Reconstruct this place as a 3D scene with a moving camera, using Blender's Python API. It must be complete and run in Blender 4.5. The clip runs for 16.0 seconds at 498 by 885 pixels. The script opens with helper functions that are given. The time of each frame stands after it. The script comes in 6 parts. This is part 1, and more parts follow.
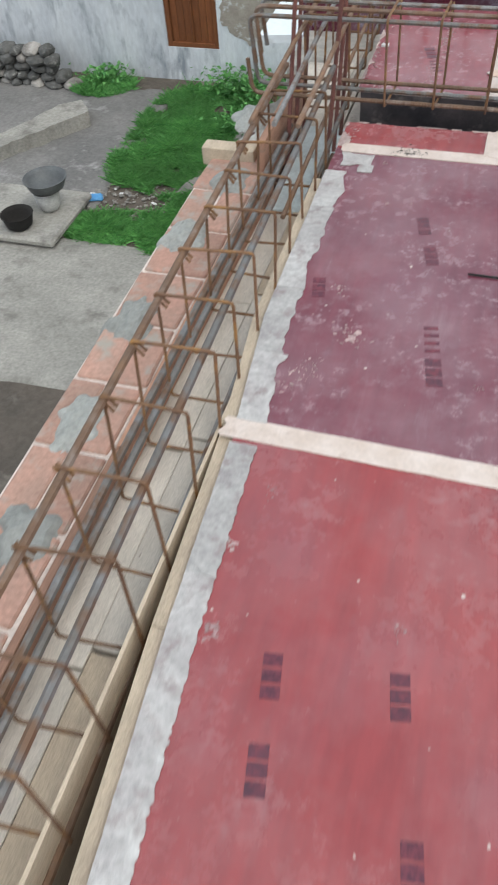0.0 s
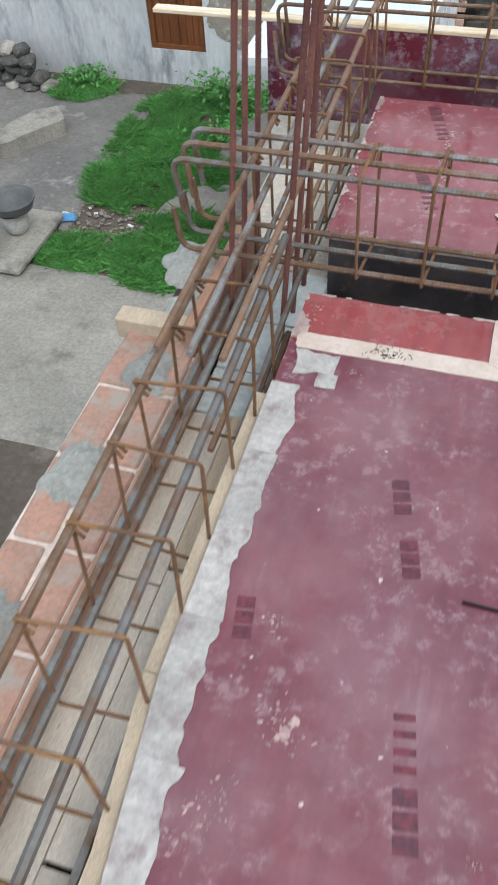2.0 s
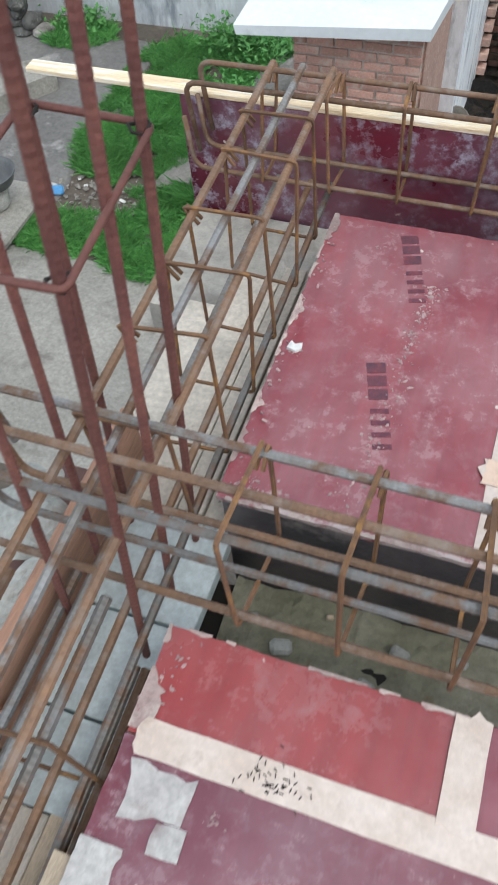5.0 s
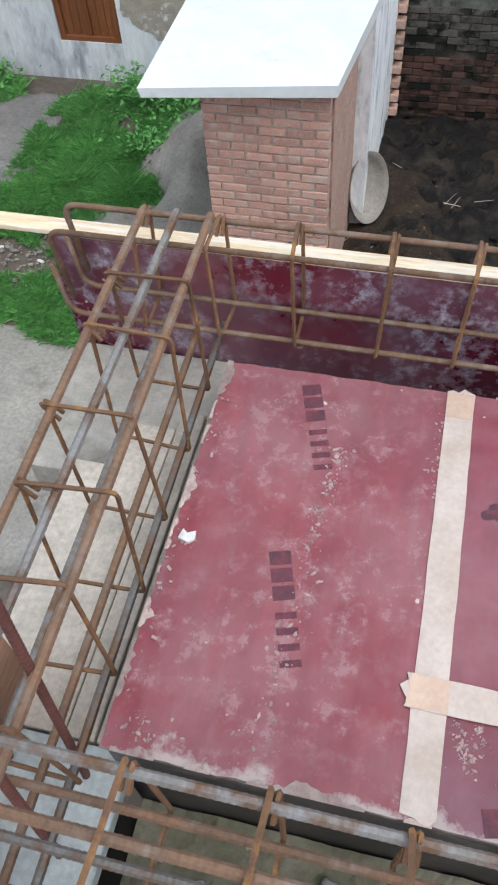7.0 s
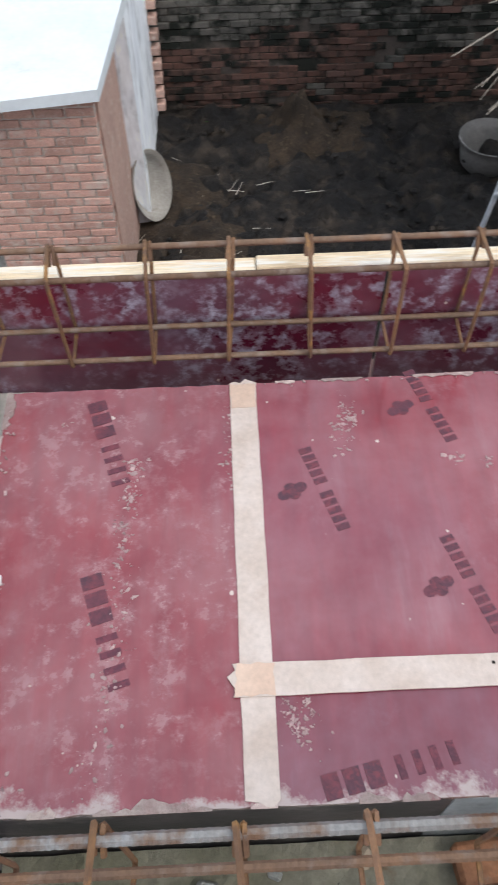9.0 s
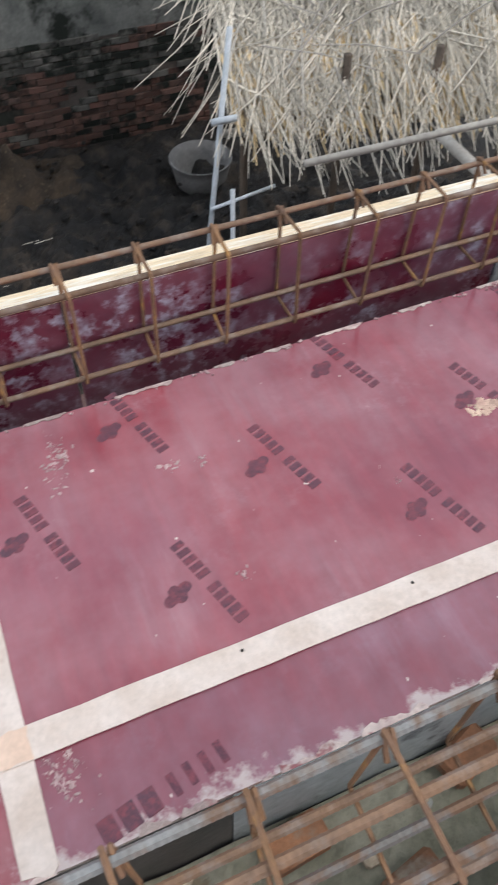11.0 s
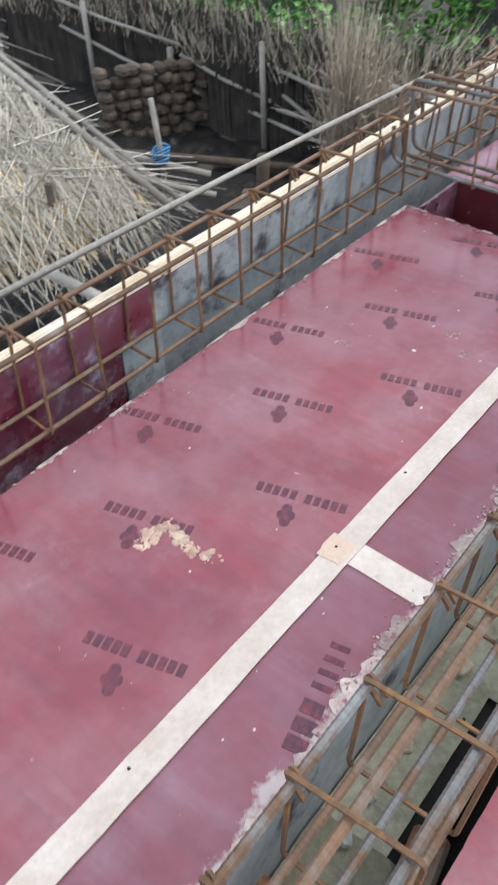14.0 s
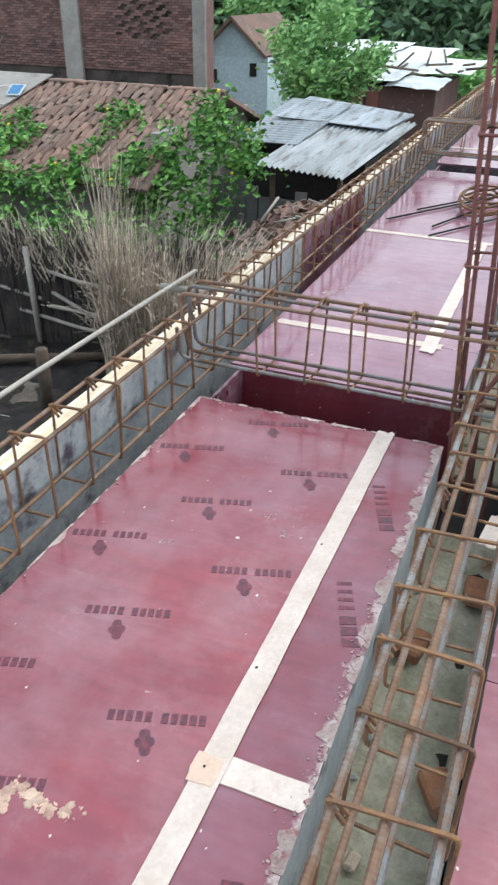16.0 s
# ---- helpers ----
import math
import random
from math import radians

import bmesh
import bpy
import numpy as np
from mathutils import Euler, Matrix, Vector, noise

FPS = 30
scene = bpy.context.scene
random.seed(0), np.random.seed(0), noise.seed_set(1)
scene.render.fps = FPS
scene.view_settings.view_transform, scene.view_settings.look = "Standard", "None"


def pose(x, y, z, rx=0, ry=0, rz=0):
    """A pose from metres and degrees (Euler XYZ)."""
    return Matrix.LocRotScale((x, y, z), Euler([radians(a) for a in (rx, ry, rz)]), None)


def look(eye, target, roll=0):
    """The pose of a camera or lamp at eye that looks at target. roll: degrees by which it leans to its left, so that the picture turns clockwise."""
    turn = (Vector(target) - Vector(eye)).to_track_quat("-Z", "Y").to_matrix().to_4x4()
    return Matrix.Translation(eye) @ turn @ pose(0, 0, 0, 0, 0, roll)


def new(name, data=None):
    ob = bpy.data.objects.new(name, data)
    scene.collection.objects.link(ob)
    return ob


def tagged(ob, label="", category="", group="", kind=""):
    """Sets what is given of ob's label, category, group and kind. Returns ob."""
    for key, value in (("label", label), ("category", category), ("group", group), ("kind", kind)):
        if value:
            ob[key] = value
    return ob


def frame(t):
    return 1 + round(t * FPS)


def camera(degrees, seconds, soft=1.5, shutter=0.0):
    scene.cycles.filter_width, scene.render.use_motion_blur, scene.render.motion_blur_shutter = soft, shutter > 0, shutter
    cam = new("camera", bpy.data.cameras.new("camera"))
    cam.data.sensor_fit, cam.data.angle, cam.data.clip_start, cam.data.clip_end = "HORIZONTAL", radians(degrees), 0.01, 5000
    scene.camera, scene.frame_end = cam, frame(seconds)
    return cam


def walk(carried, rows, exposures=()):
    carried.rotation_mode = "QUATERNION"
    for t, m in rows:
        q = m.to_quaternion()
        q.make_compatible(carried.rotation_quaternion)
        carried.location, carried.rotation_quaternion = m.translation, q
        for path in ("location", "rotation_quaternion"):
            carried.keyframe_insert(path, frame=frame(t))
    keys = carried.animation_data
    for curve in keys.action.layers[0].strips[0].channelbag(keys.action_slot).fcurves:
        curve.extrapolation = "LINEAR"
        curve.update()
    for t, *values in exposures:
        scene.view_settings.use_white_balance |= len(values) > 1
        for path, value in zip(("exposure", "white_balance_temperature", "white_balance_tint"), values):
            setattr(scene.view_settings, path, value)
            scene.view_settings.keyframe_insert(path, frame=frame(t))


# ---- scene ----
cam = camera(35.5, 16.0, soft=1.8, shutter=0.5)
PATH = [
    (0, (0.331, -0.001, 1.277), (-0.132, 1.248, -0.214), -5.0),
    (0.5, (0.3, 0.259, 1.285), (-0.12, 1.516, -0.213), -4.3),
    (1, (0.347, 0.522, 1.297), (-0.161, 1.754, -0.195), -5.5),
    (1.5, (0.275, 0.82, 1.266), (-0.196, 2.046, -0.242), -4.4),
    (2, (0.217, 1.022, 1.279), (-0.227, 2.236, -0.247), -4.0),
    (2.5, (0.227, 1.261, 1.269), (-0.252, 2.431, -0.281), -4.4),
    (3, (0.238, 1.437, 1.257), (-0.274, 2.558, -0.319), -4.3),
    (3.5, (0.193, 1.672, 1.251), (-0.275, 2.785, -0.344), -4.2),
    (4, (0.135, 1.847, 1.25), (-0.28, 2.956, -0.362), -4.3),
    (4.5, (0.147, 2.004, 1.224), (-0.304, 3.087, -0.396), -6.0),
    (5, (0.201, 2.164, 1.209), (-0.276, 3.214, -0.425), -6.4),
    (5.2, (0.198, 2.235, 1.202), (-0.275, 3.267, -0.444), -6.3),
    (7.3, (0.197, 2.564, 1.243), (-0.147, 3.709, -0.36), -4.9),
    (7.5, (0.205, 2.568, 1.252), (-0.125, 3.709, -0.357), -4.7),
    (8, (0.238, 2.575, 1.249), (0.008, 3.735, -0.364), -3.6),
    (8.5, (0.277, 2.581, 1.249), (0.184, 3.752, -0.369), -2.3),
    (9, (0.298, 2.577, 1.245), (0.328, 3.746, -0.377), -1.2),
    (9.5, (0.331, 2.567, 1.247), (0.482, 3.728, -0.374), -0.3),
    (10, (0.363, 2.564, 1.251), (0.644, 3.7, -0.37), 0.7),
    (10.2, (0.377, 2.563, 1.258), (0.709, 3.683, -0.365), 1.2),
    (12.3, (0.656, 2.451, 1.165), (1.417, 3.6, -0.283), -0.1),
    (12.5, (0.665, 2.448, 1.167), (1.461, 3.577, -0.28), -0.1),
    (13, (0.698, 2.458, 1.165), (1.595, 3.514, -0.277), -0.1),
    (13.5, (0.733, 2.489, 1.179), (1.745, 3.475, -0.236), -0.3),
    (14, (0.739, 2.525, 1.188), (1.86, 3.456, -0.182), -0.7),
    (14.5, (0.747, 2.556, 1.201), (1.999, 3.442, -0.082), -1.1),
    (15, (0.746, 2.588, 1.228), (2.149, 3.402, 0.059), -0.8),
    (15.5, (0.752, 2.602, 1.24), (2.277, 3.324, 0.167), -0.2),
    (16, (0.758, 2.602, 1.246), (2.353, 3.239, 0.22), 0.9),
]
EXPOSURES = [(0, 0.0, 6300, 6), (1.5, -0.04, 6250, 6), (2.5, 0.16, 6250, 7), (3.5, 0.14, 6200, 7), (5, 0.1, 6150, 6), (8, 0.11, 6250, 10), (10, 0.1, 6250, 9), (12.5, 0.28, 6100, 7), (14, 0.27, 6000, 6), (16, 0.41, 6050, 4)]
walk(cam, [(t, look(eye, target, roll)) for t, eye, target, roll in PATH], EXPOSURES)

# ---- light: a bright overcast sky, slightly warm wide sun ----
world = bpy.data.worlds.new("overcast_sky")
scene.world = world
world.use_nodes = True
wn = world.node_tree
sky = wn.nodes.new("ShaderNodeTexSky")
sky.sky_type = "NISHITA"
sky.sun_disc = False
sky.sun_elevation = radians(52)
sky.sun_rotation = radians(130)
sky.dust_density = 6.0
sky.air_density = 1.2
sky.ozone_density = 1.0
soft_sky = wn.nodes.new("ShaderNodeMix")
soft_sky.data_type = "RGBA"
soft_sky.inputs[0].default_value = 0.72
soft_sky.inputs[7].default_value = (8.2, 8.5, 8.9, 1)
wn.links.new(sky.outputs[0], soft_sky.inputs[6])
wn.links.new(soft_sky.outputs[2], wn.nodes["Background"].inputs[0])
wn.nodes["Background"].inputs[1].default_value = 0.145
sun_lamp = bpy.data.lights.new("sun", "SUN")
sun_lamp.energy, sun_lamp.angle, sun_lamp.color = 1.0, radians(25), (1.0, 0.96, 0.9)
sun_ob = new("sun", sun_lamp)
sun_ob.matrix_world = look((0, 0, 30), (-12, 10, 5))

# ---- materials ----


def nodes_of(name):
    m = bpy.data.materials.new(name)
    m.use_nodes = True
    nt = m.node_tree
    return m, nt, nt.nodes["Principled BSDF"]


def noise_node(nt, vec, scale, detail=4.0, rough=0.6):
    n = nt.nodes.new("ShaderNodeTexNoise")
    n.inputs["Scale"].default_value = scale
    n.inputs["Detail"].default_value = detail
    n.inputs["Roughness"].default_value = rough
    nt.links.new(vec, n.inputs["Vector"])
    return n.outputs[0]


def ramp_node(nt, fac, a, b):
    r = nt.nodes.new("ShaderNodeMapRange")
    r.inputs[1].default_value, r.inputs[2].default_value = a, b
    nt.links.new(fac, r.inputs[0])
    return r.outputs[0]


def mix_node(nt, fac, a, b, blend="MIX"):
    x = nt.nodes.new("ShaderNodeMix")
    x.data_type, x.blend_type = "RGBA", blend
    for sock, val in ((0, fac), (6, a), (7, b)):
        if isinstance(val, tuple):
            x.inputs[sock].default_value = (*val, 1)
        elif isinstance(val, float):
            x.inputs[sock].default_value = val
        else:
            nt.links.new(val, x.inputs[sock])
    return x.outputs[2]


def surf(name, c1, c2, scale=4.0, fine=60.0, rough=0.8, bump=0.3, depth=0.004, stain=None, stain_at=(0.58, 0.68), stain_scale=9.0,
         metal=0.0, vary=0.25, stretch=(1, 1, 1), spec=0.4, grain_of=(0.72, 1.22)):
    """Two colours mixed by broad noise, fine grain, an optional stain colour, a light change from piece to piece."""
    m, nt, b = nodes_of(name)
    info = nt.nodes.new("ShaderNodeObjectInfo")
    shift = nt.nodes.new("ShaderNodeVectorMath")
    shift.operation = "MULTIPLY_ADD"
    geo = nt.nodes.new("ShaderNodeNewGeometry")
    nt.links.new(geo.outputs["Position"], shift.inputs[0])
    shift.inputs[1].default_value = stretch
    nt.links.new(info.outputs["Random"], shift.inputs[2])
    vec = shift.outputs[0]
    big = noise_node(nt, vec, scale)
    col = mix_node(nt, ramp_node(nt, big, 0.35, 0.65), c1, c2)
    small = noise_node(nt, vec, fine, 5.0, 0.7)
    grain = mix_node(nt, ramp_node(nt, small, 0.25, 0.75), (grain_of[0],) * 3, (grain_of[1],) * 3)
    col = mix_node(nt, 1.0, col, grain, "MULTIPLY")
    if vary:
        tone = nt.nodes.new("ShaderNodeMapRange")
        tone.inputs[3].default_value, tone.inputs[4].default_value = 1 - vary, 1 + vary
        each = nt.nodes.new("ShaderNodeMath")
        each.operation = "ADD"
        nt.links.new(info.outputs["Random"], each.inputs[0])
        nt.links.new(geo.outputs["Random Per Island"], each.inputs[1])
        wrap = nt.nodes.new("ShaderNodeMath")
        wrap.operation = "FRACT"
        nt.links.new(each.outputs[0], wrap.inputs[0])
        nt.links.new(wrap.outputs[0], tone.inputs[0])
        col = mix_node(nt, 1.0, col, tone.outputs[0], "MULTIPLY")
    if stain:
        s = ramp_node(nt, noise_node(nt, vec, stain_scale, 6.0, 0.65), *stain_at)
        col = mix_node(nt, s, col, stain)
    nt.links.new(col, b.inputs["Base Color"])
    b.inputs["Roughness"].default_value, b.inputs["Metallic"].default_value = rough, metal
    b.inputs["Specular IOR Level"].default_value = spec
    if bump:
        bp = nt.nodes.new("ShaderNodeBump")
        bp.inputs["Strength"].default_value, bp.inputs["Distance"].default_value = bump, depth
        nt.links.new(small, bp.inputs["Height"])
        nt.links.new(bp.outputs[0], b.inputs["Normal"])
    return m


def math_node(nt, op, a, b=0.0):
    n = nt.nodes.new("ShaderNodeMath")
    n.operation = op
    for sock, val in ((0, a), (1, b)):
        if isinstance(val, float):
            n.inputs[sock].default_value = val
        else:
            nt.links.new(val, n.inputs[sock])
    return n.outputs[0]


def film_ply(name, c1, c2, dust=(0.50, 0.36, 0.36), rough=0.16, veil=0.16, fleck=0.5, patch=(0.44, 0.60), wipe=0.3, slurry=True):
    """Film-faced plywood: a smooth red resin film under cement dust. veil: thin haze; fleck: dried splashes; wipe: dragged streaks."""
    m, nt, b = nodes_of(name)
    vec = nt.nodes.new("ShaderNodeNewGeometry").outputs["Position"]
    drag = nt.nodes.new("ShaderNodeMapping")
    drag.inputs["Rotation"].default_value = (0, 0, 0.25)
    drag.inputs["Scale"].default_value = (1.0, 0.16, 1.0)
    nt.links.new(vec, drag.inputs[0])
    col = mix_node(nt, ramp_node(nt, noise_node(nt, vec, 2.2, 3.0), 0.35, 0.65), c1, c2)
    grain = mix_node(nt, ramp_node(nt, noise_node(nt, drag.outputs[0], 34.0, 4.0, 0.6), 0.3, 0.7), (0.86, 0.86, 0.88), (1.12, 1.12, 1.1))
    col = mix_node(nt, 1.0, col, grain, "MULTIPLY")
    haze = ramp_node(nt, noise_node(nt, vec, 3.6, 5.0, 0.62), 0.38, 0.74)
    col = mix_node(nt, math_node(nt, "MULTIPLY", haze, veil), col, dust)
    # broad mauve patches paint the sky's reflection into the film colour
    mauve_sheen = ramp_node(nt, noise_node(nt, vec, 1.7, 3.0, 0.55), 0.5, 0.72)
    col = mix_node(nt, math_node(nt, "MULTIPLY", mauve_sheen, 0.3), col, (0.19, 0.062, 0.105))
    patchy = ramp_node(nt, noise_node(nt, vec, 3.1, 3.0), *patch)
    blot = ramp_node(nt, noise_node(nt, vec, 21.0, 7.0, 0.70), 0.49, 0.59)
    fine = ramp_node(nt, noise_node(nt, vec, 46.0, 5.0, 0.7), 0.34, 0.62)
    spots = math_node(nt, "MULTIPLY", math_node(nt, "MULTIPLY", blot, fine), math_node(nt, "MULTIPLY", patchy, fleck))
    col = mix_node(nt, spots, col, dust)
    streak = ramp_node(nt, noise_node(nt, drag.outputs[0], 15.0, 5.0, 0.6), 0.56, 0.74)
    streak = math_node(nt, "MULTIPLY", math_node(nt, "MULTIPLY", streak, haze), wipe)
    col = mix_node(nt, streak, col, dust)
    crust = ramp_node(nt, noise_node(nt, vec, 12.0, 8.0, 0.72), 0.685, 0.715)
    col = mix_node(nt, math_node(nt, "MULTIPLY", crust, 0.75), col, (0.55, 0.47, 0.43))
    if slurry:
        # cement slurry dried along the rim of the cross trough
        xyz = nt.nodes.new("ShaderNodeSeparateXYZ")
        nt.links.new(vec, xyz.inputs[0])
        near = nt.nodes.new("ShaderNodeMapRange")
        near.inputs[1].default_value, near.inputs[2].default_value = 2.80, 2.88
        near.inputs[3].default_value, near.inputs[4].default_value = 1.0, 0.0
        nt.links.new(xyz.outputs["Y"], near.inputs[0])
        past = nt.nodes.new("ShaderNodeMapRange")
        past.inputs[1].default_value, past.inputs[2].default_value = 2.79, 2.80
        past.inputs[3].default_value, past.inputs[4].default_value = 0.0, 0.5
        nt.links.new(xyz.outputs["Y"], past.inputs[0])
        wet = math_node(nt, "ADD", math_node(nt, "MULTIPLY", near.outputs[0], past.outputs[0]), noise_node(nt, vec, 11.0, 7.0, 0.7))
        col = mix_node(nt, ramp_node(nt, wet, 0.82, 0.92), col, (0.44, 0.36, 0.35))
    speck = ramp_node(nt, noise_node(nt, vec, 48.0, 1.0, 0.4), 0.77, 0.80)
    col = mix_node(nt, speck, col, (0.6, 0.5, 0.46))
    nt.links.new(col, b.inputs["Base Color"])
    dull = nt.nodes.new("ShaderNodeMapRange")
    dull.inputs[3].default_value, dull.inputs[4].default_value = rough, 0.55
    nt.links.new(math_node(nt, "ADD", math_node(nt, "MULTIPLY", haze, 0.22), spots), dull.inputs[0])
    nt.links.new(dull.outputs[0], b.inputs["Roughness"])
    b.inputs["Specular IOR Level"].default_value = 0.75
    bp = nt.nodes.new("ShaderNodeBump")
    bp.inputs["Strength"].default_value, bp.inputs["Distance"].default_value = 0.1, 0.004
    nt.links.new(noise_node(nt, vec, 9.0, 5.0), bp.inputs["Height"])
    nt.links.new(bp.outputs[0], b.inputs["Normal"])
    return m


def leafy(name, c1, c2):
    """Leaves: colour differs from leaf to leaf, with some light through them."""
    m, nt, b = nodes_of(name)
    geo = nt.nodes.new("ShaderNodeNewGeometry")
    col = mix_node(nt, geo.outputs["Random Per Island"], c1, c2)
    col2 = mix_node(nt, ramp_node(nt, noise_node(nt, geo.outputs["Position"], 1.3, 3.0), 0.3, 0.7), (0.75, 0.75, 0.75), (1.25, 1.25, 1.25))
    col = mix_node(nt, 1.0, col, col2, "MULTIPLY")
    nt.links.new(col, b.inputs["Base Color"])
    b.inputs["Roughness"].default_value = 0.55
    b.inputs["Transmission Weight"].default_value = 0.0
    return m


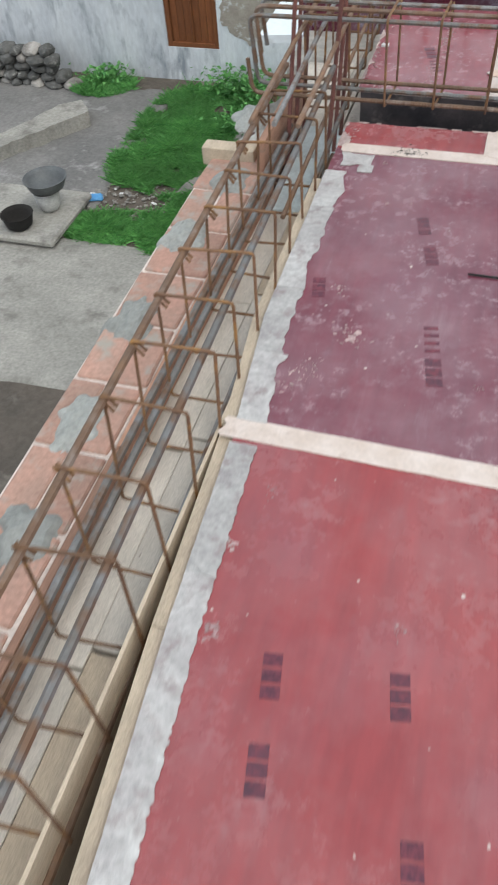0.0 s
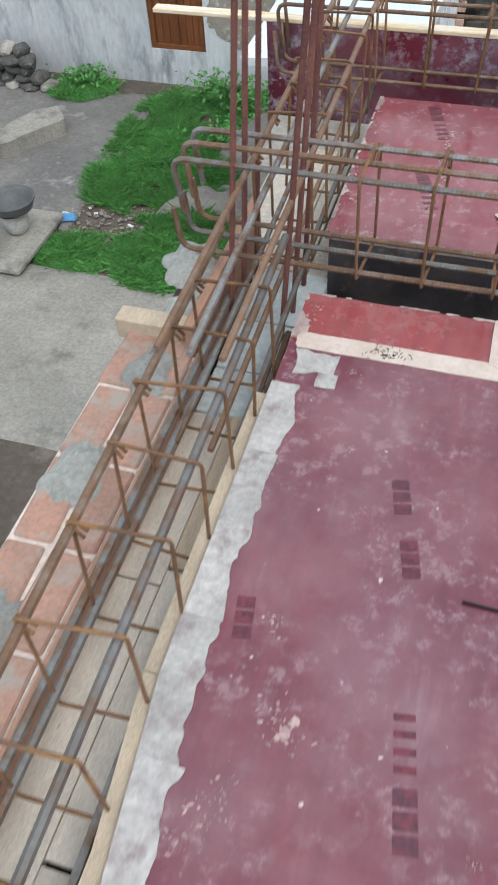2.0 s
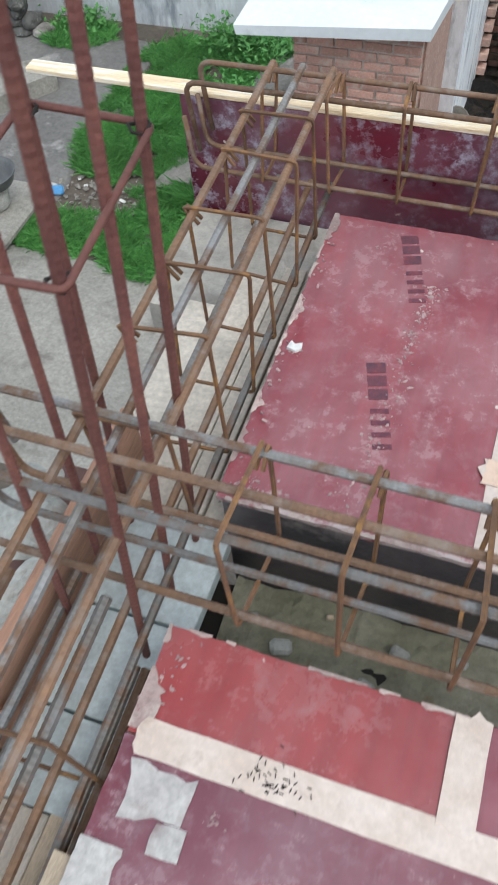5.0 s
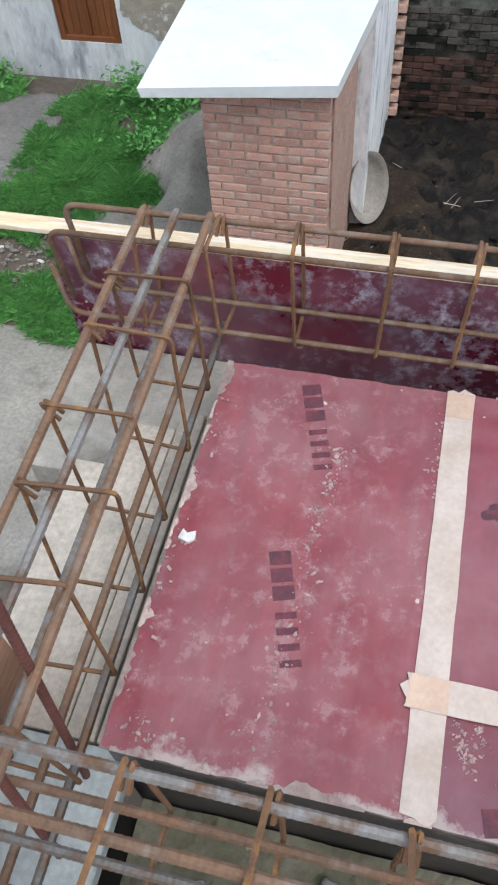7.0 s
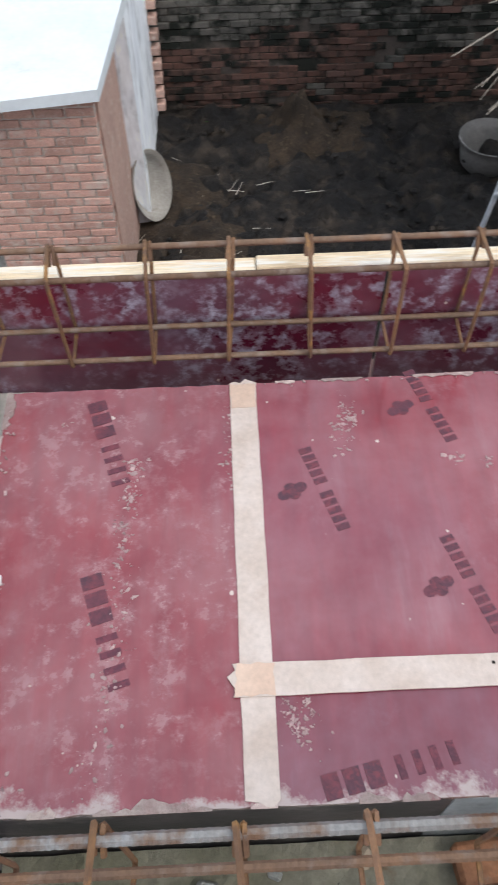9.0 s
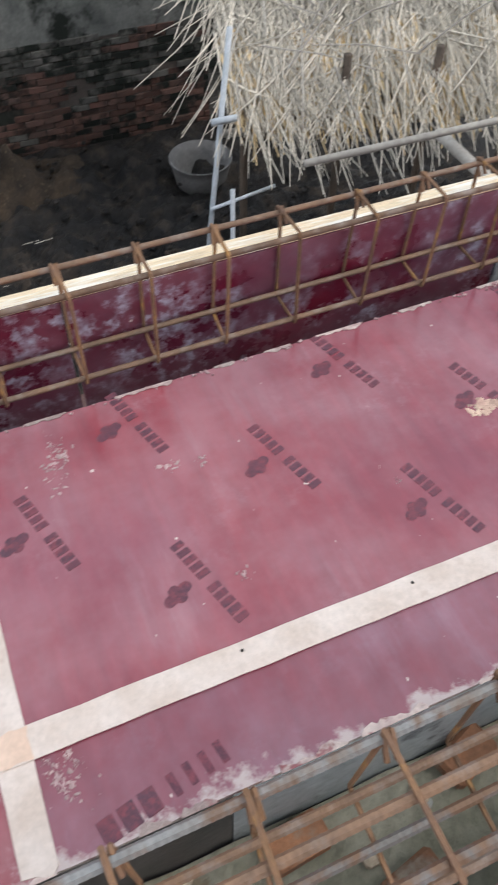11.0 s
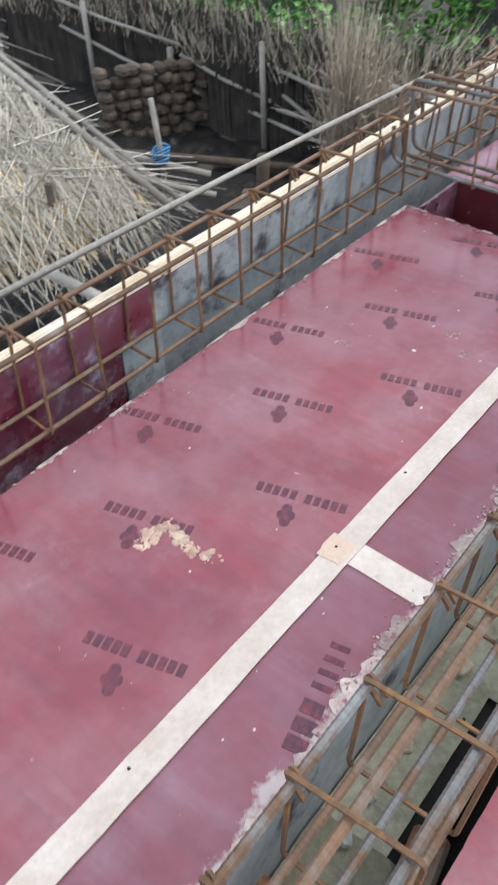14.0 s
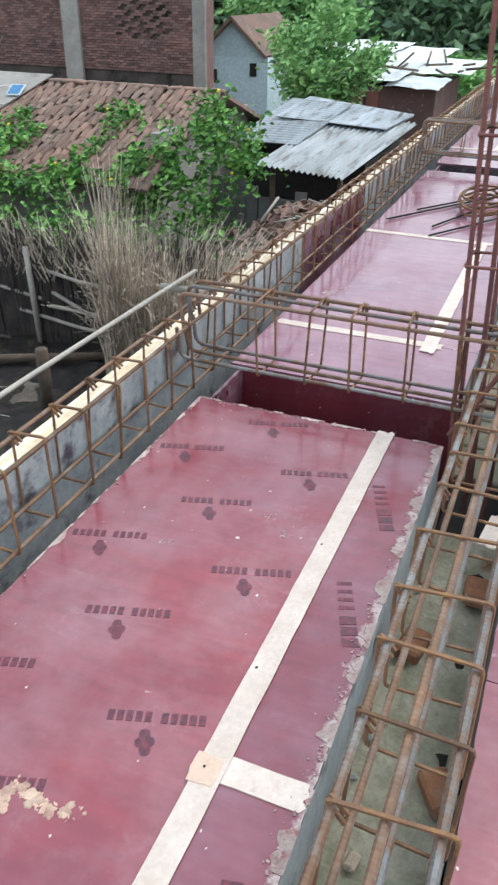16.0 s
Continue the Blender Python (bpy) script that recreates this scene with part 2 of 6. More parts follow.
M = {
    "ply_red": film_ply("ply_red", (0.25, 0.043, 0.059), (0.20, 0.039, 0.059), (0.42, 0.29, 0.33), 0.15, 0.38, 0.2, (0.5, 0.66), 0.35),
    "ply_dusty": film_ply("ply_dusty", (0.26, 0.040, 0.053), (0.21, 0.035, 0.051), (0.44, 0.29, 0.31), 0.16, 0.36, 0.48, (0.36, 0.54), 0.6),
    "ply_bright": film_ply("ply_bright", (0.30, 0.042, 0.044), (0.25, 0.036, 0.042), (0.46, 0.30, 0.31), 0.24, 0.24, 0.35, (0.46, 0.62), 0.3),
    "ply_purple": film_ply("ply_purple", (0.145, 0.036, 0.058), (0.185, 0.040, 0.060), (0.40, 0.29, 0.32), 0.17, 0.34, 0.5, (0.40, 0.58), 0.5),
    "ply_violet": film_ply("ply_violet", (0.18, 0.039, 0.060), (0.205, 0.042, 0.060), (0.36, 0.28, 0.36), 0.15, 0.32, 0.15, (0.5, 0.66), 0.35),
    # far sheets: the grazing reflection of the sky is put into a paler base
    "ply_sky_sheen": film_ply("ply_sky_sheen", (0.26, 0.11, 0.15), (0.22, 0.09, 0.14), (0.46, 0.36, 0.42), 0.10, 0.35, 0.2, (0.5, 0.66), 0.3, False),
    "ply_board": film_ply("ply_board", (0.15, 0.010, 0.026), (0.085, 0.008, 0.026), (0.44, 0.42, 0.52), 0.26, 0.2, 0.9, (0.38, 0.52), 0.7, False),
    "ply_grey": surf("ply_grey", (0.40, 0.43, 0.44), (0.26, 0.29, 0.31), 4, 40, 0.55, 0.2, stain=(0.06, 0.05, 0.065), stain_at=(0.56, 0.68), stain_scale=7),
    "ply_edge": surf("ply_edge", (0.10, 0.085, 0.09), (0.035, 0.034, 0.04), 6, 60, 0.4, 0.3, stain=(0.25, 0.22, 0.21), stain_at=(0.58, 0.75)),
    "tape": surf("tape", (0.68, 0.59, 0.54), (0.58, 0.48, 0.42), 14, 90, 0.45, 0.3, 0.002, stain=(0.46, 0.36, 0.31), stain_at=(0.60, 0.78), stain_scale=24, vary=0.08, grain_of=(0.84, 1.1)),
    "tape_grey": surf("tape_grey", (0.50, 0.49, 0.48), (0.38, 0.36, 0.36), 16, 70, 0.35, 0.6, 0.006, stain=(0.25, 0.19, 0.19), stain_at=(0.52, 0.72), stain_scale=17, vary=0.12, grain_of=(0.7, 1.25)),
    "cement": surf("cement", (0.44, 0.45, 0.43), (0.34, 0.35, 0.33), 8, 70, 0.9, 0.8, 0.01),
    "cement_cream": surf("cement_cream", (0.62, 0.47, 0.36), (0.44, 0.28, 0.23), 30, 120, 0.9, 0.7, 0.004, grain_of=(0.7, 1.25)),
    "cement_rim": surf("cement_rim", (0.50, 0.42, 0.39), (0.36, 0.26, 0.25), 22, 110, 0.9, 0.7, 0.004, stain=(0.25, 0.10, 0.11), stain_at=(0.56, 0.66), stain_scale=40),
    "cement_chip": surf("cement_chip", (0.46, 0.34, 0.33), (0.34, 0.22, 0.23), 14, 90, 0.9, 0.6, 0.004),
    "trough_plaster": surf("trough_plaster", (0.37, 0.355, 0.28), (0.24, 0.235, 0.165), 5, 50, 0.9, 0.6, 0.008, stain=(0.2, 0.11, 0.05), stain_at=(0.62, 0.74), stain_scale=6),
    "skim": surf("skim", (0.66, 0.45, 0.38), (0.56, 0.38, 0.32), 3, 30, 0.9, 0.4, 0.006, stain=(0.62, 0.55, 0.5), stain_at=(0.58, 0.72)),
    "foil": surf("foil", (0.85, 0.85, 0.85), (0.7, 0.7, 0.7), 20, 60, 0.4, 0.5, 0.004),
    "stencil_faint": surf("stencil_faint", (0.10, 0.032, 0.052), (0.14, 0.034, 0.053), 30, 120, 0.25, 0.0, vary=0.08, stain=(0.175, 0.042, 0.060), stain_at=(0.45, 0.62), stain_scale=60),
    "stencil": surf("stencil", (0.085, 0.036, 0.055), (0.13, 0.038, 0.056), 30, 120, 0.3, 0.0, vary=0.05, stain=(0.21, 0.048, 0.064), stain_at=(0.48, 0.7), stain_scale=75),
    "rebar": surf("rebar", (0.22, 0.13, 0.08), (0.155, 0.10, 0.07), 14, 120, 0.7, 0.5, 0.002, stain=(0.25, 0.20, 0.17), stain_at=(0.5, 0.7), stain_scale=22, metal=0.15),
    "rebar_grey": surf("rebar_grey", (0.24, 0.245, 0.25), (0.18, 0.165, 0.15), 10, 120, 0.5, 0.4, 0.002, stain=(0.16, 0.095, 0.06), stain_at=(0.46, 0.6), stain_scale=14, metal=0.3),
    "rebar_red": surf("rebar_red", (0.20, 0.085, 0.07), (0.14, 0.06, 0.055), 12, 120, 0.7, 0.5, 0.002, metal=0.1),
    "stirrup": surf("stirrup", (0.22, 0.12, 0.06), (0.15, 0.085, 0.055), 16, 130, 0.75, 0.5, 0.002, stain=(0.36, 0.19, 0.06), stain_at=(0.55, 0.7), stain_scale=18),
    "plank": surf("plank", (0.68, 0.63, 0.56), (0.54, 0.50, 0.44), 5, 80, 0.8, 0.3, 0.003, stain=(0.16, 0.13, 0.11), stain_at=(0.66, 0.74), stain_scale=30, stretch=(4, 1, 4), vary=0.12),
    "plank_warm": surf("plank_warm", (0.58, 0.48, 0.36), (0.46, 0.38, 0.29), 6, 80, 0.8, 0.3, 0.003, stretch=(4, 1, 4), vary=0.12),
    "plank_blue": surf("plank_blue", (0.60, 0.68, 0.70), (0.50, 0.57, 0.59), 6, 60, 0.6, 0.3, 0.003, vary=0.08),
    "plank_brown": surf("plank_brown", (0.42, 0.24, 0.165), (0.30, 0.17, 0.12), 6, 60, 0.75, 0.4, 0.004, stretch=(4, 0.6, 4), stain=(0.3, 0.2, 0.15), stain_at=(0.55, 0.7)),
    "batten": surf("batten", (0.72, 0.60, 0.42), (0.60, 0.46, 0.30), 6, 70, 0.75, 0.3, 0.003, stretch=(0.5, 6, 6), stain=(0.84, 0.8, 0.72), stain_at=(0.48, 0.6), stain_scale=8),
    "brick_pink": surf("brick_pink", (0.47, 0.275, 0.215), (0.38, 0.245, 0.195), 9, 80, 0.9, 0.6, 0.005, stain=(0.36, 0.33, 0.29), stain_at=(0.52, 0.66), stain_scale=14, vary=0.2),
    "brick": surf("brick", (0.58, 0.345, 0.285), (0.50, 0.30, 0.25), 8, 70, 0.9, 0.5, 0.005, stain=(0.56, 0.47, 0.42), stain_at=(0.5, 0.7), vary=0.2),
    "brick_old": surf("brick_old", (0.13, 0.066, 0.052), (0.085, 0.055, 0.047), 2.4, 60, 0.95, 0.6, 0.008, stain=(0.010, 0.012, 0.010), stain_at=(0.48, 0.58), stain_scale=2.0, vary=0.3),
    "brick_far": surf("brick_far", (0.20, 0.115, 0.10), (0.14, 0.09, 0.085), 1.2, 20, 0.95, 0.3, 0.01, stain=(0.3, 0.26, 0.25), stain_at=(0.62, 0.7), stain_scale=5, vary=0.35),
    "mortar": surf("mortar", (0.62, 0.54, 0.49), (0.5, 0.43, 0.39), 6, 60, 0.95, 0.5, 0.006),
    "mortar_old": surf("mortar_old", (0.10, 0.082, 0.072), (0.05, 0.044, 0.04), 1.5, 40, 0.95, 0.5, 0.01, stain=(0.02, 0.022, 0.018), stain_at=(0.52, 0.62), stain_scale=1.1),
    "whitewash": surf("whitewash", (0.82, 0.86, 0.90), (0.66, 0.70, 0.76), 2.2, 20, 0.85, 0.5, 0.012, stain=(0.27, 0.30, 0.34), stain_at=(0.52, 0.70), stain_scale=4.5, stretch=(1, 1, 0.32), grain_of=(0.82, 1.12)),
    "roof_white": surf("roof_white", (0.70, 0.75, 0.79), (0.62, 0.67, 0.71), 1.2, 16, 0.7, 0.3, 0.01, stain=(0.55, 0.58, 0.6), stain_at=(0.6, 0.75), stain_scale=3, grain_of=(0.93, 1.05)),
    "render_grey": surf("render_grey", (0.42, 0.40, 0.37), (0.33, 0.31, 0.29), 2, 30, 0.9, 0.5, 0.01, stain=(0.14, 0.13, 0.12), stain_at=(0.58, 0.7), stain_scale=1.5),
    "render_brown": surf("render_brown", (0.44, 0.40, 0.35), (0.33, 0.29, 0.25), 5, 40, 0.9, 0.5, 0.01, stain=(0.62, 0.64, 0.66), stain_at=(0.56, 0.66), stain_scale=7),
    "dung": surf("dung", (0.075, 0.052, 0.034), (0.03, 0.023, 0.018), 5, 30, 0.95, 1.0, 0.03, stain=(0.17, 0.13, 0.085), stain_at=(0.58, 0.74), stain_scale=20, grain_of=(0.45, 1.5)),
    "brick_lichen": surf("brick_lichen", (0.14, 0.132, 0.12), (0.065, 0.063, 0.058), 3, 60, 0.95, 0.6, 0.008, stain=(0.010, 0.013, 0.010), stain_at=(0.46, 0.57), stain_scale=2.4, vary=0.25),
    "stone_dark": surf("stone_dark", (0.15, 0.15, 0.145), (0.085, 0.085, 0.08), 6, 50, 0.9, 0.6, 0.01, stain=(0.32, 0.32, 0.30), stain_at=(0.58, 0.7), stain_scale=9),
    "render_moss": surf("render_moss", (0.17, 0.17, 0.16), (0.07, 0.075, 0.07), 2.5, 30, 0.95, 0.5, 0.01, stain=(0.012, 0.015, 0.012), stain_at=(0.48, 0.6), stain_scale=2.2),
    "tape_warm": surf("tape_warm", (0.66, 0.50, 0.40), (0.58, 0.42, 0.33), 14, 90, 0.45, 0.3, 0.002, vary=0.05, grain_of=(0.86, 1.1)),
    "brick_rubble": surf("brick_rubble", (0.36, 0.17, 0.09), (0.24, 0.12, 0.07), 12, 80, 0.95, 0.6, 0.006, stain=(0.3, 0.27, 0.22), stain_at=(0.5, 0.65)),
    "window_wood": surf("window_wood", (0.24, 0.085, 0.03), (0.17, 0.06, 0.022), 6, 60, 0.55, 0.2, 0.003, stretch=(6, 6, 1)),
    "earth": surf("earth", (0.17, 0.14, 0.115), (0.11, 0.095, 0.08), 0.8, 14, 0.95, 0.8, 0.03, stain=(0.26, 0.23, 0.2), stain_at=(0.55, 0.75), stain_scale=2.2),
    "mud": surf("mud", (0.022, 0.019, 0.017), (0.008, 0.008, 0.009), 3.5, 14, 0.6, 1.0, 0.06, stain=(0.10, 0.075, 0.055), stain_at=(0.5, 0.8), stain_scale=4.5, spec=0.3, grain_of=(0.45, 1.6)),
    "track": surf("track", (0.30, 0.29, 0.28), (0.21, 0.205, 0.20), 1.1, 18, 0.95, 0.5, 0.02, stain=(0.38, 0.37, 0.36), stain_at=(0.58, 0.72), stain_scale=2.2),
    "pavement": surf("pavement", (0.47, 0.45, 0.41), (0.32, 0.31, 0.28), 1.3, 26, 0.95, 0.6, 0.015, stain=(0.18, 0.17, 0.155), stain_at=(0.56, 0.70), stain_scale=2.6, grain_of=(0.68, 1.26)),
    "gravel": surf("gravel", (0.34, 0.32, 0.29), (0.25, 0.235, 0.215), 2, 26, 0.95, 0.9, 0.03),
    "straw": surf("straw", (0.70, 0.65, 0.57), (0.54, 0.50, 0.43), 2, 60, 0.8, 0.2, 0.003, vary=0.35),
    "plank_dirty": surf("plank_dirty", (0.68, 0.62, 0.54), (0.50, 0.46, 0.40), 7, 70, 0.85, 0.3, 0.003, stain=(0.14, 0.12, 0.1), stain_at=(0.66, 0.73), stain_scale=26, vary=0.1),
    "ply_wine": film_ply("ply_wine", (0.16, 0.014, 0.022), (0.12, 0.011, 0.02), (0.3, 0.2, 0.2), 0.28, 0.1, 0.3, slurry=False),
    "straw_gold": surf("straw_gold", (0.72, 0.55, 0.30), (0.60, 0.46, 0.27), 3, 60, 0.7, 0.2, 0.003, vary=0.3),
    "thatch_base": surf("thatch_base", (0.20, 0.165, 0.12), (0.13, 0.11, 0.085), 3, 40, 0.95, 0.8, 0.03),
    "reed_grey": surf("reed_grey", (0.66, 0.57, 0.46), (0.40, 0.34, 0.28), 2.5, 60, 0.9, 0.2, 0.003, vary=0.45),
    "fence_dark": surf("fence_dark", (0.105, 0.092, 0.082), (0.055, 0.05, 0.048), 3, 40, 0.9, 0.5, 0.01),
    "bamboo": surf("bamboo", (0.40, 0.37, 0.33), (0.30, 0.275, 0.245), 4, 50, 0.7, 0.2, 0.003),
    "pipe": surf("pipe", (0.52, 0.55, 0.60), (0.42, 0.46, 0.5), 4, 50, 0.4, 0.1, 0.002),
    "blue_rope": surf("blue_rope", (0.06, 0.22, 0.48), (0.1, 0.3, 0.55), 10, 90, 0.6, 0.2, 0.002),
    "clay_tile": surf("clay_tile", (0.25, 0.155, 0.12), (0.18, 0.13, 0.11), 1.5, 30, 0.9, 0.4, 0.006, stain=(0.36, 0.28, 0.22), stain_at=(0.58, 0.72), stain_scale=4, vary=0.3),
    "tin": surf("tin", (0.50, 0.54, 0.58), (0.30, 0.33, 0.35), 1.1, 20, 0.5, 0.2, 0.004, stain=(0.12, 0.11, 0.10), stain_at=(0.54, 0.68), stain_scale=2.2, metal=0.1, stretch=(0.4, 2.2, 1)),
    "board_grey": surf("board_grey", (0.20, 0.20, 0.20), (0.13, 0.13, 0.135), 2, 40, 0.9, 0.4, 0.006),
    "tarp": surf("tarp", (0.74, 0.78, 0.78), (0.6, 0.66, 0.68), 1.5, 10, 0.5, 0.4, 0.03),
    "blue_wall": surf("blue_wall", (0.58, 0.71, 0.76), (0.50, 0.63, 0.68), 0.8, 10, 0.9, 0.2, 0.006),
    "rust_door": surf("rust_door", (0.24, 0.10, 0.075), (0.17, 0.075, 0.06), 1.5, 20, 0.8, 0.3, 0.005),
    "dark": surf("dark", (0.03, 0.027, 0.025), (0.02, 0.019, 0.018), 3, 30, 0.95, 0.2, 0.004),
    "bin": surf("bin", (0.14, 0.15, 0.155), (0.10, 0.105, 0.11), 5, 40, 0.5, 0.1, 0.003),
    "basin": surf("basin", (0.46, 0.44, 0.40), (0.36, 0.34, 0.31), 4, 40, 0.8, 0.3, 0.004, stain=(0.17, 0.14, 0.11), stain_at=(0.6, 0.7), stain_scale=5),
    "bark": surf("bark", (0.16, 0.12, 0.09), (0.1, 0.08, 0.065), 5, 40, 0.95, 0.8, 0.02),
    "rubbish_white": surf("rubbish_white", (0.7, 0.7, 0.68), (0.5, 0.5, 0.5), 9, 50, 0.7, 0.2, 0.004),
    "flower": surf("flower", (0.75, 0.55, 0.05), (0.7, 0.5, 0.05), 9, 50, 0.7, 0.0),
    "grass": leafy("grass", (0.06, 0.22, 0.05), (0.16, 0.40, 0.11)),
    "vine": leafy("vine", (0.03, 0.12, 0.025), (0.22, 0.44, 0.09)),
    "tree_leaf": leafy("tree_leaf", (0.12, 0.29, 0.09), (0.30, 0.50, 0.17)),
    # lighter green: distance haze is mixed into this leaf colour
    "hazy_leaf": leafy("hazy_leaf", (0.12, 0.21, 0.13), (0.27, 0.39, 0.22)),
}

# ---- building helpers ----
R = random.Random(7)


def mesh_object(name, verts, faces, material):
    me = bpy.data.meshes.new(name)
    me.from_pydata(verts, [], faces)
    me.materials.append(material)
    me.update()
    return new(name, me)


def part(name, bm, material, parent=None, label=""):
    """Links a bmesh as one mesh object under a thing or a part."""
    me = bpy.data.meshes.new(name)
    bm.to_mesh(me)
    bm.free()
    me.materials.append(material)
    ob = new(name, me)
    ob.parent = parent
    return tagged(ob, label)


def child(ob, parent, label=""):
    ob.parent = parent
    return tagged(ob, label)


def shared(name, me, parent, m):
    """One more object on mesh data that others use too."""
    ob = new(name, me)
    ob.parent = parent
    ob.matrix_basis = m
    return ob


def thing(name, label, category, group="", kind="", at=(0, 0, 0)):
    e = new(name)
    e.empty_display_size = 0.1
    e.location = at
    return tagged(e, label, category, group, kind)


def add_box(bm, lo, hi, bevel=0.0, m=None):
    r = bmesh.ops.create_cube(bm, size=1.0)
    vs = r["verts"]
    size = [hi[i] - lo[i] for i in range(3)]
    mid = [(hi[i] + lo[i]) / 2 for i in range(3)]
    for v in vs:
        v.co = Vector([v.co[i] * size[i] + mid[i] for i in range(3)])
    if bevel:
        es = {e for v in vs for e in v.link_edges}
        g = bmesh.ops.bevel(bm, geom=list(es), offset=bevel, segments=1, affect="EDGES")
        vs = list({v for f in g["faces"] for v in f.verts} | {v for v in vs if v.is_valid})
    if m is not None:
        bmesh.ops.transform(bm, matrix=m, verts=[v for v in vs if v.is_valid])
    return bm


def box(lo, hi, bevel=0.0, m=None):
    return add_box(bmesh.new(), lo, hi, bevel, m)


def sweep(points, r, sides=6, rib=0.0, closed=False):
    """Vertices and faces of a round bar along points; rib: the pitch of its ribs."""
    pts = [Vector(p) for p in points]
    if closed:
        pts.append(pts[0])
    if rib:
        fine = []
        for a, b in zip(pts, pts[1:]):
            n = max(1, int((b - a).length / rib * 2))
            fine += [a.lerp(b, i / n) for i in range(n)]
        pts = fine + [pts[-1]]
    verts, faces = [], []
    up = None
    for i, p in enumerate(pts):
        d = (pts[min(i + 1, len(pts) - 1)] - pts[max(i - 1, 0)]).normalized()
        if up is None:
            up = d.orthogonal().normalized()
        up = (up - d * up.dot(d)).normalized()
        side = d.cross(up)
        rr = r * (1.09 if rib and i % 2 else 1.0)
        for k in range(sides):
            a = 2 * math.pi * k / sides
            verts.append(p + (up * math.cos(a) + side * math.sin(a)) * rr)
    for i in range(len(pts) - 1):
        for k in range(sides):
            k2 = (k + 1) % sides
            faces.append((i * sides + k, i * sides + k2, (i + 1) * sides + k2, (i + 1) * sides + k))
    faces.append(tuple(range(sides - 1, -1, -1)))
    n0 = (len(pts) - 1) * sides
    faces.append(tuple(n0 + k for k in range(sides)))
    return verts, faces


def rod(name, points, r, material, parent=None, sides=6, rib=0.0, label="", closed=False):
    v, f = sweep(points, r, sides, rib, closed)
    ob = mesh_object(name, v, f, material)
    for p in ob.data.polygons:
        p.use_smooth = not rib
    return child(ob, parent, label) if parent else tagged(ob, label)


def rounded(points, rad=0.02, n=3):
    """A polyline with its inner corners rounded."""
    pts = [Vector(p) for p in points]
    out = [pts[0]]
    for a, b, c in zip(pts, pts[1:], pts[2:]):
        d1, d2 = (a - b).normalized(), (c - b).normalized()
        p, q = b + d1 * rad, b + d2 * rad
        for i in range(n + 1):
            t = i / n
            out.append(p.lerp(b, t).lerp(b.lerp(q, t), t))
    return out + [pts[-1]]


def rough_plate(outline, z0, z1, jag=0.0, step=0.03, seed=1):
    """A flat plate from a plan outline, its edges frayed by jag."""
    rnd = random.Random(seed)
    pts = []
    for (ax, ay), (bx, by) in zip(outline, outline[1:] + outline[:1]):
        n = max(1, int(math.hypot(bx - ax, by - ay) / step)) if jag else 1
        for i in range(n):
            t = i / n
            pts.append((ax + (bx - ax) * t + rnd.uniform(-jag, jag), ay + (by - ay) * t + rnd.uniform(-jag, jag)))
    n = len(pts)
    verts = [(x, y, z1) for x, y in pts] + [(x, y, z0) for x, y in pts]
    faces = [tuple(range(n)), tuple(range(2 * n - 1, n - 1, -1))]
    faces += [(i + n, (i + 1) % n + n, (i + 1) % n, i) for i in range(n)]
    return verts, faces


def plate(name, outline, z0, z1, material, parent=None, jag=0.0, step=0.03, seed=1, label=""):
    v, f = rough_plate(outline, z0, z1, jag, step, seed)
    ob = mesh_object(name, v, f, material)
    ob.parent = parent
    return tagged(ob, label)


def rect(x0, y0, x1, y1):
    return [(x0, y0), (x1, y0), (x1, y1), (x0, y1)]


def leaves_mesh(name, centres, size, material, rnd, long=1.0, curl=0.3):
    """Many small folded leaves in one mesh."""
    verts, faces = [], []
    for c in centres:
        s = size * rnd.uniform(0.6, 1.4)
        q = Euler((rnd.uniform(-1.2, 1.2), rnd.uniform(-1.2, 1.2), rnd.uniform(0, 6.28))).to_matrix()
        k = len(verts)
        for p in ((0, -s * long, 0), (s * 0.6, 0, s * curl), (0, s * long, 0), (-s * 0.6, 0, s * curl)):
            verts.append(Vector(c) + q @ Vector(p))
        faces += [(k, k + 1, k + 2), (k, k + 2, k + 3)]
    return mesh_object(name, verts, faces, material)


def stalks_mesh(name, stalks, material, sides=3):
    """Many thin tapering stalks: (start, end, radius, sag)."""
    verts, faces = [], []
    for a, b, r, sag in stalks:
        a, b = Vector(a), Vector(b)
        mid = a.lerp(b, 0.5) + Vector((0, 0, -sag))
        d = (b - a).normalized()
        u = d.orthogonal().normalized()
        w = d.cross(u)
        k = len(verts)
        for p, rr in ((a, r), (mid, r * 0.9), (b, r * 0.5)):
            for i in range(sides):
                an = 2 * math.pi * i / sides
                verts.append(p + (u * math.cos(an) + w * math.sin(an)) * rr)
        for j in range(2):
            for i in range(sides):
                i2 = (i + 1) % sides
                faces.append((k + j * sides + i, k + j * sides + i2, k + (j + 1) * sides + i2, k + (j + 1) * sides + i))
        faces.append(tuple(k + i for i in range(sides)))
    return mesh_object(name, verts, faces, material)

# ---- the plan, metres; the deck's top is z = 0 ----
GROUND = -4.2
DECK_L = -0.155          # deck edge along the beam beside the wall
NEAR_Y = 2.56            # far edge of the first deck
FAR_Y0, FAR_Y1 = 2.81, 3.626
BOARD_Y = 3.79           # inner face of the edge board
X3A, X3B = 2.915, 3.21   # cross beam trough
X4A, X4B = 7.02, 7.32

